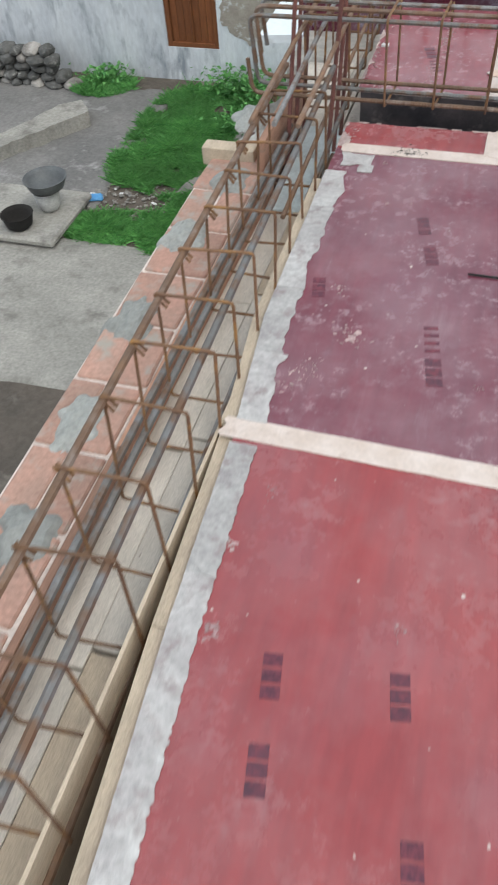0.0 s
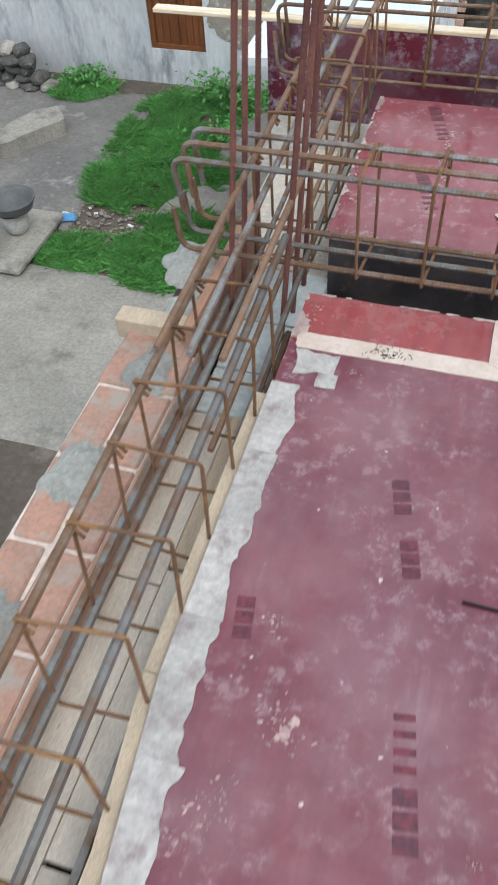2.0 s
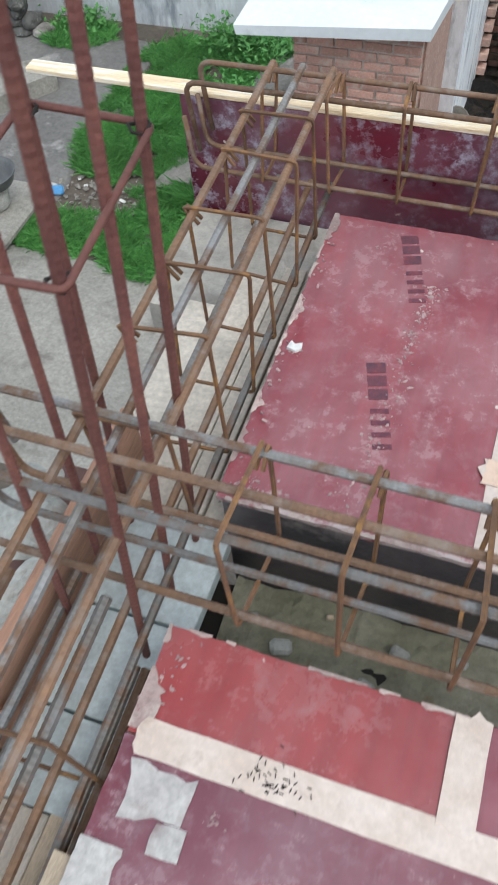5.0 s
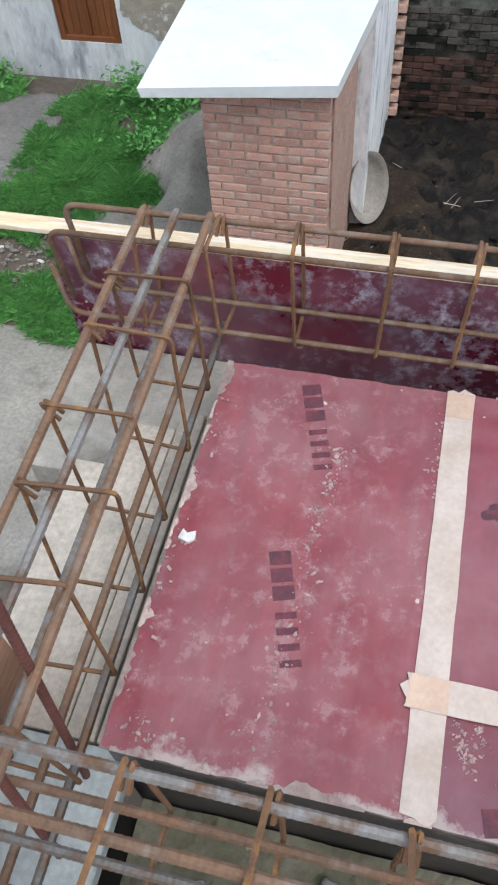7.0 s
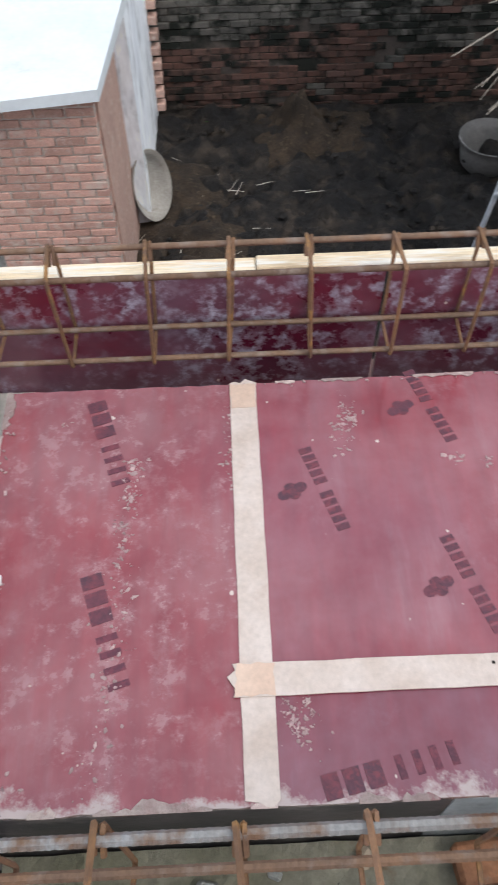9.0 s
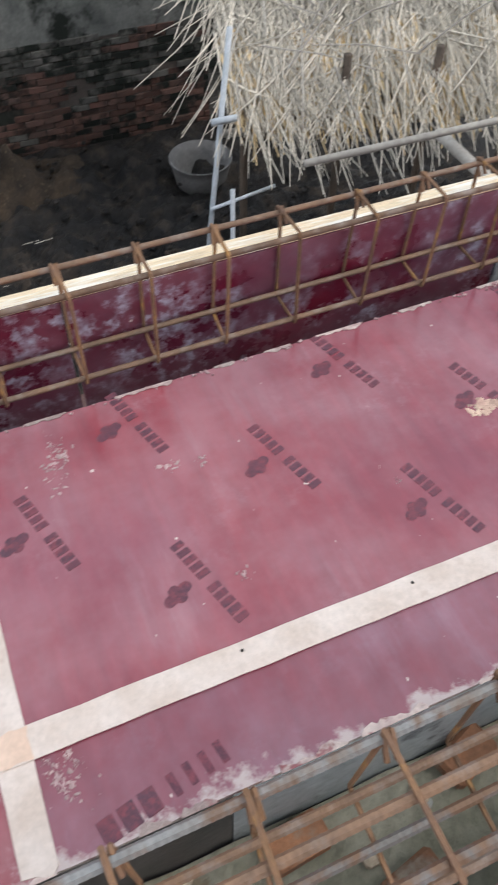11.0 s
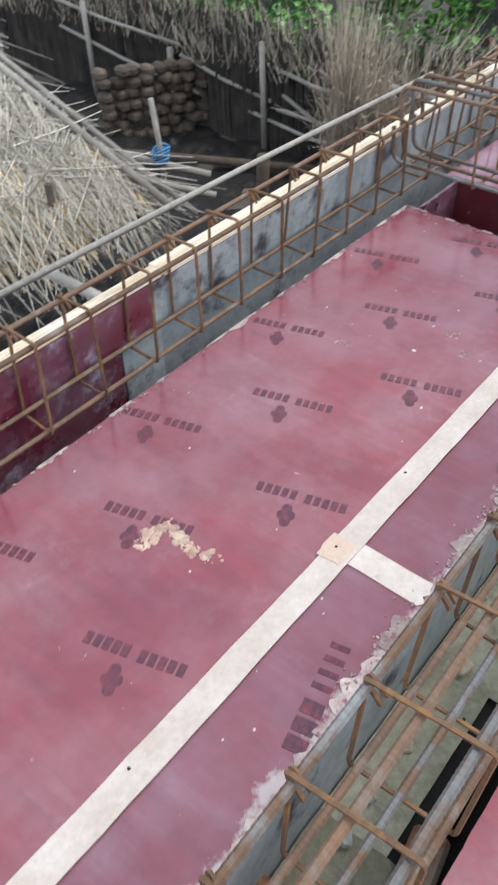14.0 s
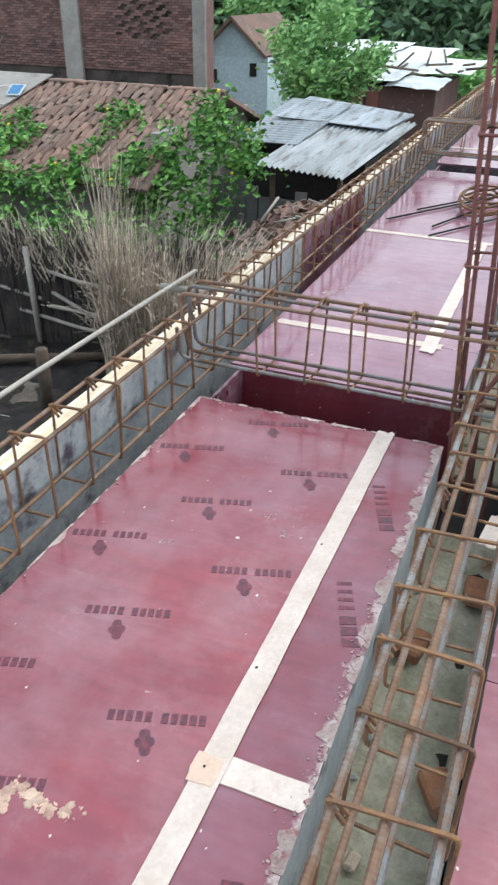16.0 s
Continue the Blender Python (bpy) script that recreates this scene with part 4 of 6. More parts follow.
# sides of the troughs
form = thing("beam_formwork", "plywood sides and plank bottoms of the beam troughs", "formwork", kind="structure")
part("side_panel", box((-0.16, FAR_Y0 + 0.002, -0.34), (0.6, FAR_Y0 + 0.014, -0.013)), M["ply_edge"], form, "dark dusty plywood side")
part("side_panel", box((0.602, FAR_Y0 + 0.002, -0.34), (2.915, FAR_Y0 + 0.014, -0.013)), M["ply_grey"], form, "grey plywood side")
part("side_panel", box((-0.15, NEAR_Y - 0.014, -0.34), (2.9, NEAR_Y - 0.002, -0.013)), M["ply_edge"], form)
part("side_panel", box((2.903, -1.4, -0.34), (2.915, NEAR_Y - 0.02, -0.013)), M["ply_board"], form)
part("side_panel", box((X3B, FAR_Y0, -0.34), (X3B + 0.012, FAR_Y1, -0.013)), M["ply_wine"], form, "dark red plywood side")
part("side_panel", box((2.90, FAR_Y0 + 0.016, -0.34), (2.912, FAR_Y1, -0.013)), M["ply_board"], form)
part("side_panel", box((X3B + 0.014, FAR_Y0 + 0.002, -0.34), (X4A, FAR_Y0 + 0.014, -0.013)), M["ply_grey"], form)
part("side_panel", box((X4B, FAR_Y0, -0.34), (X4B + 0.012, FAR_Y1, -0.013)), M["ply_edge"], form)
part("side_panel", box((-0.17, FAR_Y1 - 0.014, -0.34), (12.4, FAR_Y1 - 0.003, -0.013)), M["ply_board"], form)
part("side_panel", box((-0.153, -1.4, -0.21), (-0.145, NEAR_Y - 0.02, -0.013)), M["plank_warm"], form)
part("trough_bottom", box((-0.16, FAR_Y1, -0.36), (12.4, 3.80, -0.34)), M["plank"], form)
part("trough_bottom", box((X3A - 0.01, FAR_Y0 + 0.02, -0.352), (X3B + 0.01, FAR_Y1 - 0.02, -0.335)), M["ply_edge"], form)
for ya, yb in ((-1.4, 0.0), (0.002, 0.6), (0.602, 1.1), (1.102, 1.5), (1.502, 2.2)):
    plate("edge_plank", [(edge_x(ya) - 0.004, ya), (edge_x(yb) - 0.004, yb), (edge_x(yb) - 0.036, yb), (edge_x(ya) - 0.036, ya)], -0.14, -0.012, M["plank_warm"], form)
# plank bottom of the wall beam
rp = random.Random(12)
ys = [-1.5, -0.3, 0.55, 1.15, 1.75, 2.25]
for a, b in zip(ys, ys[1:]):
    part("plank", box((-0.375, a + 0.003, -0.21), (-0.275, b - 0.003, -0.178 + rp.uniform(-.003, .003)), 0.002), M["plank"], form)
    part("plank", box((-0.272, a + 0.05, -0.21), (-0.205, b + 0.04, -0.175 + rp.uniform(-.003, .003)), 0.002), M["plank_warm"] if rp.random() < 0.4 else M["plank"], form)
    part("plank", box((-0.202, a + 0.02, -0.21), (-0.155, b + 0.015, -0.165), 0.002), M["plank_warm"], form)
for a, b in ((2.20, 2.36), (2.363, 2.56), (2.563, 2.80)):
    part("plank", box((-0.37, a + 0.05, -0.21), (-0.16, b + 0.047, -0.172), 0.002), M["plank_blue"], form, "blue-grey plank")
for x0, x1, a, b in ((-0.29, -0.235, 2.853, 3.60), (-0.232, -0.172, 2.853, 3.62), (-0.40, -0.293, 2.853, 3.55), (-0.50, -0.403, 2.853, 3.43)):
    part("plank", box((x0, a, -0.21), (x1, b, -0.175 + rp.uniform(-.004, .004)), 0.002), M["plank_dirty"], form)
part("ledge", box((-0.60, 3.40, -0.30), (-0.174, 3.785, -0.184), 0.004), M["pavement"], form, "pale mortar ledge")
# upright brown plank along the wall
part("plank", box((-0.398, -1.5, -0.21), (-0.378, 1.05, -0.085), 0.002), M["plank_brown"], form, "upright brown plank")
part("plank", box((-0.396, 1.055, -0.21), (-0.375, 2.38, -0.085), 0.002), M["plank_brown"], form)
part("plank", box((-0.425, 2.36, -0.21), (-0.400, 2.95, 0.0), 0.002), M["plank_brown"], form)

# brick wall head beside the beam
head = thing("wall_head", "top of pink brick wall with mortar dabs beside the beam", "brick wall", kind="structure")
bmb = box((-0.112, -0.046, -0.04), (0.112, 0.046, 0.04), 0.005)
brick_me = bpy.data.meshes.new("brick")
bmb.to_mesh(brick_me)
bmb.free()
brick_me.materials.append(M["brick_pink"])
part("mortar_bed", box((-0.612, -1.5, -0.34), (-0.404, 2.42, -0.103), 0.004), M["mortar"], head)
rb = random.Random(3)
for course in range(1):
    y = -1.45 + (0.1 if course % 2 else 0)
    while y < 2.5:
        for x in (-0.562, -0.458):
            shared("brick", brick_me, head, pose(x + rb.uniform(-.006, .006), y, -0.135 - course * 0.088, 0, 0, 90 + rb.uniform(-2, 2)))
        y += 0.236
for y in (0.35, 0.78, 1.12, 1.52, 1.93, 2.28, 2.52, 2.72, -0.3):
    cx = -0.52 + rb.uniform(-0.03, 0.04)
    v, N = [], 15
    for j in range(N):
        for i in range(N):
            u, w = 2 * i / (N - 1) - 1, 2 * j / (N - 1) - 1
            rr = max(abs(u), abs(w))
            k = rr / (math.hypot(u, w) or 1.0)
            a = math.atan2(w, u)
            q = 1.0 + 0.5 * noise.noise(Vector((math.cos(a) * 1.6, math.sin(a) * 1.6, y * 9)))
            px, py = u * k * 0.072 * q, w * k * 0.10 * q
            v.append((cx + px, y + py, -0.102 + 0.03 * (1 - rr ** 2.5) + 0.012 * noise.noise(Vector((px * 40, py * 40, y)))))
    f = [(j * N + i, j * N + i + 1, (j + 1) * N + i + 1, (j + 1) * N + i) for j in range(N - 1) for i in range(N - 1)]
    child(mesh_object("mortar_dab", v, f, M["cement"]), head)
part("form_offcut", box((-0.64, 2.40, -0.12), (-0.45, 2.46, -0.055), 0.003), M["plank_warm"], head)

# inner wall head seen down in the cross beam's trough
rbi = random.Random(5)
wall_bits = thing("inner_wall_head", "grey plastered brick wall head down in the trough", "brick wall", kind="structure")
# added near-black strip: the shade of the open hole is in its colour
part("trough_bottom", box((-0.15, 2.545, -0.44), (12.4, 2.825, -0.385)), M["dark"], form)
for xa, xb, ya, yb in ((-0.15, 1.28, 2.562, 2.808), (1.28, 1.68, 2.665, 2.808), (1.68, 2.9, 2.562, 2.808)):
    nx, ny = int((xb - xa) / 0.016) + 1, int((yb - ya) / 0.016) + 1
    v = []
    for k in range(ny):
        for i in range(nx):
            px, py = xa + (xb - xa) * i / (nx - 1), ya + (yb - ya) * k / (ny - 1)
            v.append((px, py, -0.318 + 0.016 * noise.fractal(Vector((px * 9, py * 9, 3)), 0.8, 2.0, 5)))
    f = [(k * nx + i, k * nx + i + 1, (k + 1) * nx + i + 1, (k + 1) * nx + i) for k in range(ny - 1) for i in range(nx - 1)]
    child(mesh_object("plaster_bed", v, f, M["trough_plaster"]), wall_bits)
for k in range(26):
    px, py, s = rbi.uniform(-0.1, 2.8), rbi.uniform(2.59, 2.79), rbi.uniform(0.008, 0.024)
    if 1.26 < px < 1.7:
        py = 2.74
    part("pebble", box((-s, -s * 0.7, -s * 0.4), (s, s * 0.7, s * 0.5), s * 0.3, pose(px, py, -0.31, rbi.uniform(-20, 20), rbi.uniform(-20, 20), rbi.uniform(0, 180))), M["cement"] if k % 3 else M["plank_warm"], wall_bits)
for px, py, a in ((1.30, 2.61, 8), (1.06, 2.77, 20), (0.52, 2.60, -15), (0.70, 2.76, 5), (1.92, 2.60, 30), (2.34, 2.75, -10), (0.86, 2.62, 12), (2.62, 2.62, 4)):
    part("brick_bat", box((-0.055, -0.035, -0.02), (0.06, 0.035, 0.02), 0.008, pose(px, py, -0.292, rbi.uniform(-8, 8), rbi.uniform(-8, 8), a)), M["brick_rubble"], wall_bits, "broken orange-brown brick")
x = 3.25
while x < 7:
    part("brick", box((x, 2.585, -0.36), (x + 0.22, 2.80, -0.30), 0.006), M["trough_plaster"], wall_bits)
    x += 0.235

# edge board
board = thing("edge_board", "red and grey plywood edge board with pale wooden top batten", "formwork board")
for a, b, m in ((-0.62, 0.62, "ply_board"), (0.63, 1.88, "ply_board"), (1.885, 4.4, "ply_grey"), (4.405, 5.6, "ply_board"), (5.605, 7.2, "ply_grey"), (7.205, 9.2, "ply_grey"), (9.205, 12.4, "ply_grey")):
    part("panel", box((a, BOARD_Y, -0.36), (b, BOARD_Y + 0.012, 0.145)), M[m], board, "dusty dark red panel" if m == "ply_board" else "bare grey panel")
for k, (a, b) in enumerate(((-1.05, 0.35), (0.352, 1.93), (1.935, 3.6), (3.605, 5.0), (5.005, 7.2), (7.205, 9.0), (9.005, 12.4))):
    part("batten", box((a, BOARD_Y - 0.003 + 0.005 * (k % 2), 0.146), (b, BOARD_Y + (0.042 if b < 2 else 0.058), 0.162 + 0.005 * (k % 2)), 0.003), M["batten"], board, "pale raw wood batten")
part("scrap_panel", box((1.76, BOARD_Y - 0.006, -0.36), (1.9, BOARD_Y - 0.001, 0.02)), M["ply_grey"], board)

# ---- reinforcement ----


def stirrup_mesh(w, h, r=0.0042):
    """A closed link with bent hooks, in the plane x (width), z (height), origin at mid bottom."""
    pts = rounded([(-w / 2 + 0.032, 0.006, h - 0.03), (-w / 2 + 0.004, 0.006, h), (-w / 2, 0.003, 0), (w / 2, 0, 0), (w / 2, 0, h), (-w / 2, -0.003, h), (-w / 2 + 0.03, -0.006, h - 0.034)], 0.010, 2)
    v, f = sweep(pts, r, 5)
    me = bpy.data.meshes.new("stirrup")
    me.from_pydata(v, [], f)
    me.materials.append(M["stirrup"])
    return me


def cage(label, a, b, w, h, tops, bottoms, spacing, first, group, ribbed_to=99.0, r=0.0085, seed=1, hooks=None, mats=("rebar", "rebar_grey")):
    """A beam cage from a to b (mid bottom): long bars at the given offsets, links every spacing."""
    a, b = Vector(a), Vector(b)
    rnd = random.Random(seed)
    root = thing("rebar_cage", label, "rebar cage", group)
    d = (b - a)
    L = d.length
    d.normalize()
    side = Vector((d.y, -d.x, 0)).normalized()
    up = side.cross(d)
    for z, offs in ((h, tops), (0.0, bottoms)):
        for k, o in enumerate(offs):
            zz = z - r - 0.004 if z else r + 0.004
            o2 = max(-w / 2 + r + 0.004, min(w / 2 - r - 0.004, o))
            p, q = a + side * o2 + up * zz, b + side * o2 + up * zz
            p = p + Vector((0, 0, rnd.uniform(-.003, .003)))
            mid = p.lerp(q, 0.5) + side * rnd.uniform(-.004, .004)
            pts = [p, p.lerp(mid, 0.5) + up * rnd.uniform(-.002, .002), mid, q]
            if hooks:
                hk = hooks * (1 if z else -1) * (1.75 if z else 1.35)
                lift = d * (0.018 if z else -0.012)
                pts = rounded([p - up * hk + lift, p] + pts[1:], 0.035, 4)
            m = mats[1] if (k + (0 if z else 1)) % 2 else mats[0]
            rod("long_bar", pts, r, M[m], root, 7, 0.010 if L <= ribbed_to else 0.0)
    me = stirrup_mesh(w, h)
    turn = math.degrees(math.atan2(d.y, d.x)) - 90
    k, s = 0, first
    while s < L - 0.03:
        p = a + d * (s + rnd.uniform(-.006, .006))
        shared("stirrup", me, root, pose(p.x, p.y, p.z, rnd.uniform(-3, 3) + math.degrees(math.asin(d.z)), rnd.uniform(-2, 2), turn + rnd.uniform(-4, 4)))
        k += 1
        s = first + k * spacing
    return root


cage("rusty reinforcement cage of the beam along the brick wall", (-0.188, -1.4, -0.112), (-0.272, 2.50, -0.108), 0.185, 0.325, (-0.08, 0.075), (0.06, 0.08), 0.173, 0.075, "beam cages", 9, 0.0088, 2)
wall_cage = bpy.data.objects["rebar_cage"]
for x, z in ((-0.374, -0.070), (-0.346, -0.075)):
    rod("long_bar", [(x + 0.06, -1.4, z), (x + 0.01, 1.0, z + 0.004), (x, 2.62, z + 0.01)], 0.0095, M["rebar_grey"], wall_cage, 7, 0.010)
cage("rusty reinforcement cage of the wall beam beyond the column", (-0.268, 2.05, -0.079), (-0.285, 3.75, -0.028), 0.16, 0.325, (-0.07, 0.0, 0.07), (-0.07, 0.015, 0.07), 0.16, 0.72, "beam cages", 9, 0.0078, 12)
cage("rusty reinforcement cage over the cross beam trough", (-0.50, 2.655, 0.055), (7.1, 2.668, 0.06), 0.172, 0.275, (-0.07, 0.0, 0.07), (-0.07, 0.0, 0.07), 0.157, 0.467, "beam cages", 9, 0.0072, 3, 0.085, ("rebar_grey", "rebar"))
cage("thin reinforcement cage in front of the edge board", (-0.55, 3.728, 0.015), (11.5, 3.732, 0.03), 0.108, 0.245, (-0.05, 0.05), (-0.05, 0.05), 0.165, 0.18, "beam cages", 4, 0.0065, 4, 0.1, ("rebar", "rebar"))
cage("rusty reinforcement cage over the short cross beam", (3.05, 3.755, 0.09), (3.05, 2.5, 0.085), 0.15, 0.26, (-0.07, 0.0, 0.07), (-0.07, 0.0, 0.07), 0.16, 0.30, "beam cages", 9, 0.0066, 5, 0.08)
cage("rusty reinforcement cage over the far cross beam", (7.17, 3.755, 0.09), (7.17, 2.5, 0.085), 0.15, 0.26, (-0.07, 0.0, 0.07), (-0.07, 0.0, 0.07), 0.2, 0.30, "beam cages", 0, 0.0075, 6, 0.08)


def column_bars(x0, x1, y0, y1, z0, z1, rings, seed, lean=(0.0, 0.0)):
    """The upright starter bars of a column with their ties; lean: drift in x and y for each metre of height."""
    root = thing("column_cage", "red-brown ribbed column starter bars tied with links", "rebar column", "column cages")
    rnd = random.Random(seed)
    ym = (y0 + y1) / 2

    def at(x, y, z):
        return Vector((x + lean[0] * (z - z0) - 0.12 * (y - y0) * max(0.0, z - z0), y + lean[1] * (z - z0), z))
    for x, y in ((x0, y0), (x1, y0), (x0, y1), (x1, y1), (x0, ym), (x1, ym)):
        wob = Vector((rnd.uniform(-.012, .012), rnd.uniform(-.012, .012), 0))
        rod("column_bar", [at(x, y, z0), at(x, y, (z0 + z1) / 2) + wob * 0.5, at(x, y, z1) + wob * 1.5], 0.0072, M["rebar_red"], root, 7, 0.012)
    for z in rings:
        loop = [at(x0 - .012, y0 - .012, z), at(x1 + .012, y0 - .012, z + 0.006), at(x1 + .012, y1 + .012, z), at(x0 - .012, y1 + .012, z + 0.004), at(x0 - .012, y0 - .013, z + 0.006), at(x0 + .05, y0 + .04, z + 0.006)]
        rod("tie", rounded(loop, 0.012, 2), 0.0048, M["rebar_red"], root, 6)
        for x, y in ((x0, y0), (x1, y0), (x0, y1), (x1, y1)):
            c = at(x, y, z + 0.003)
            rod("tie_wire", [c + Vector((0.013 * math.cos(a * 1.1), 0.013 * math.sin(a * 1.1), 0.004 * math.sin(a * 2.3))) for a in range(9)], 0.0022, M["dark"], root, 5)
    return root


column_bars(-0.372, -0.228, 2.545, 2.795, -0.2, 1.6, (0.705,), 1, (0.055, 0.07))
column_bars(3.0, 3.14, 2.655, 2.785, -0.29, 1.6, (0.55, 0.9), 2, (0.0, 0.05))
rod("loose_bar", [(2.90, 2.80, 0.05), (3.14, 2.60, 0.36)], 0.008, M["rebar_red"], None, 6)
tagged(bpy.data.objects["loose_bar"], "short red-brown bar propped against the cage", "rebar")

# coil of binding wire and loose rods on the far deck
coil = thing("wire_coil", "coil of rusty binding wire lying on the deck", "wire coil", at=(5.95, 3.1, 0))
for k in range(5):
    rr = 0.27 + 0.03 * R.uniform(-1, 1)
    rod("wire_loop", [(rr * math.cos(a * math.pi / 10) + R.uniform(-.01, .01), rr * 0.55 * math.sin(a * math.pi / 10), 0.012 + 0.018 * k + 0.02 * abs(math.sin(a * 0.4 + k))) for a in range(20)], 0.008, M["stirrup"], coil, 5, closed=True)
for k, (a, b) in enumerate((((5.45, 3.60), (6.3, 3.08)), ((5.40, 3.32), (6.4, 2.95)), ((5.75, 3.48), (6.5, 3.0)), ((5.2, 3.3), (5.9, 2.9)))):
    tagged(rod("loose_rod", [(a[0], a[1], 0.009), (b[0], b[1], 0.009)], 0.0055, M["dark"], None, 6), "dark straight steel rod lying on the deck", "rebar", "loose rods")
tagged(rod("loose_rod", [(0.33, 1.775, 0.004), (0.62, 1.77, 0.004)], 0.003, M["dark"], None, 5), "thin dark wire lying on the deck", "wire", "loose rods")

# ---- surroundings ----


def brick_face(parent, x0, x1, z0, z1, y, mat, seed, limit=300, length=0.228, height=0.078, joint=0.010, along="x", skip=None, depth=0.1, other=None, other_if=None, uneven=1.0):
    """Courses of single bricks on a wall face at y (or x), laid in bond. Past the limit they are joined in one mesh."""
    rnd = random.Random(seed)
    b0 = box((0, -depth / 2, 0), (length - joint, depth / 2, height - joint), 0.004)
    me = bpy.data.meshes.new("brick")
    b0.to_mesh(me)
    b0.free()
    me.materials.append(mat)
    me2 = None
    if other:
        me2 = me.copy()
        me2.materials[0] = other
    rest_v, rest_f = [], []
    n, row, z = 0, 0, z0
    spots = []
    while z < z1 - 0.02:
        x = x0 - (length / 2 if row % 2 else 0)
        while x < x1:
            spots.append((x, z, row))
            x += length
        z += height
        row += 1
    for x, z, row in spots:
        if skip and skip(x, z):
            continue
        lo, hi = max(x, x0), min(x + length, x1)
        if hi - lo < 0.03:
            continue
        sx = (hi - lo) / length
        dd = rnd.uniform(-.007, .004) * uneven
        if n < limit:
            m = Matrix.Translation((lo, y + dd, z)) if along == "x" else Matrix.Translation((y + dd, lo, z)) @ pose(0, 0, 0, 0, 0, 90)
            ob = shared("brick", me2 if me2 and other_if(x, z) else me, parent, m @ pose(0, 0, 0, 0, rnd.uniform(-.7, .7), rnd.uniform(-.8, .8)))
            ob.scale = (sx, 1, 1)
        else:
            k = len(rest_v)
            for px, py, pz in ((0, 0, 0), (1, 0, 0), (1, 1, 0), (0, 1, 0), (0, 0, 1), (1, 0, 1), (1, 1, 1), (0, 1, 1)):
                u, v, w = lo + px * (hi - lo - joint), y + dd + (py - 0.5) * depth, z + pz * (height - joint)
                rest_v.append((u, v, w) if along == "x" else (v, u, w))
            rest_f += [tuple(k + i for i in q) for q in ((0, 3, 2, 1), (4, 5, 6, 7), (0, 1, 5, 4), (1, 2, 6, 5), (2, 3, 7, 6), (3, 0, 4, 7))]
        n += 1
    if rest_v:
        tagged(child(mesh_object("brickwork", rest_v, rest_f, mat), parent), kind="stuff")


# white house with the wooden window
white = thing("white_house", "whitewashed village house with streaked, damp-stained wall", "house")
wx0, wx1, wy, wtop = -14.0, -0.62, 11.95, -0.2
wz0, wzt = -3.70, -2.3
part("wall", box((wx0, wy, GROUND - 0.1), (-4.88, wy + 0.3, wtop)), M["whitewash"], white)
part("wall", box((-4.88, wy, GROUND - 0.1), (-4.02, wy + 0.3, wz0)), M["whitewash"], white)
part("wall", box((-4.88, wy, wzt), (-4.02, wy + 0.3, wtop)), M["whitewash"], white)
part("wall", box((-4.02, wy, GROUND - 0.1), (wx1, wy + 0.3, wtop)), M["whitewash"], white)
part("side_wall", box((wx1 - 0.3, wy + 0.3, GROUND - 0.1), (wx1, wy + 6, wtop)), M["whitewash"], white)
part("roof", box((wx0, wy - 0.3, wtop), (wx1 + 0.1, wy + 6, wtop + 0.15), 0.01), M["render_grey"], white)
win = part("window", box((-4.88, wy + 0.02, wz0), (-4.80, wy + 0.12, wzt), 0.006), M["window_wood"], white, "brown wooden shuttered window")
for a, b in (((-4.10, wy + 0.02, wz0), (-4.02, wy + 0.12, wzt)), ((-4.80, wy + 0.02, wz0), (-4.10, wy + 0.12, wz0 + 0.07)), ((-4.80, wy + 0.02, wzt - 0.07), (-4.10, wy + 0.12, wzt)), ((-4.47, wy + 0.03, wz0 + 0.07), (-4.43, wy + 0.11, wzt - 0.07))):
    part("frame", box(a, b, 0.005), M["window_wood"], win)
for a, b in ((-4.80, -4.47), (-4.43, -4.10)):
    for k in range(3):
        w = (b - a) / 3
        part("board", box((a + k * w + 0.003, wy + 0.06, wz0 + 0.07), (a + (k + 1) * w - 0.003, wy + 0.085, wzt - 0.07), 0.003), M["window_wood"], win)
for seed, outline in ((5, [(-3.98, -3.28), (-3.9, -2.75), (-3.0, -2.7), (-2.9, -3.2), (-3.25, -3.42), (-3.44, -3.64), (-3.7, -3.5)]),):
    pv, pf = rough_plate(outline, 0.0, 0.006, 0.025, 0.06, seed)
    child(mesh_object("bare_patch", [(x, wy - z, y) for x, y, z in pv], [q[::-1] for q in pf], M["render_brown"]), white, "bare grey-brown render where whitewash has fallen")
for k in range(13):
    part("quoin", box((-0.498, 11.40, GROUND + 0.15 + k * 0.17), (-0.40, 11.53, GROUND + 0.24 + k * 0.17), 0.006), M["skim"], white)

# brick privy with a white slab roof
hut = thing("brick_privy", "small pink brick outhouse with a whitewashed slab roof", "outhouse")
hx0, hx1, hy0, hy1, hz = -1.66, -0.64, 7.93, 9.3, -1.80
part("core", box((hx0 + 0.014, hy0 + 0.014, GROUND - 0.1), (hx1 - 0.012, hy1 - 0.06, hz)), M["mortar"], hut)
brick_face(hut, hx0, hx1, GROUND - 0.05, hz - 0.01, hy0 + 0.05, M["brick"], 31, 200, joint=0.017)
brick_face(hut, hy0 + 0.1, hy1 - 0.03, GROUND - 0.05, hz - 0.01, hx1 - 0.05, M["brick"], 32, 100, along="y")
part("side_skim", box((hx1 - 0.004, hy0 + 0.1, GROUND - 0.05), (hx1 + 0.008, hy1, hz - 0.01)), M["skim"], hut, "thin pink skim coat")
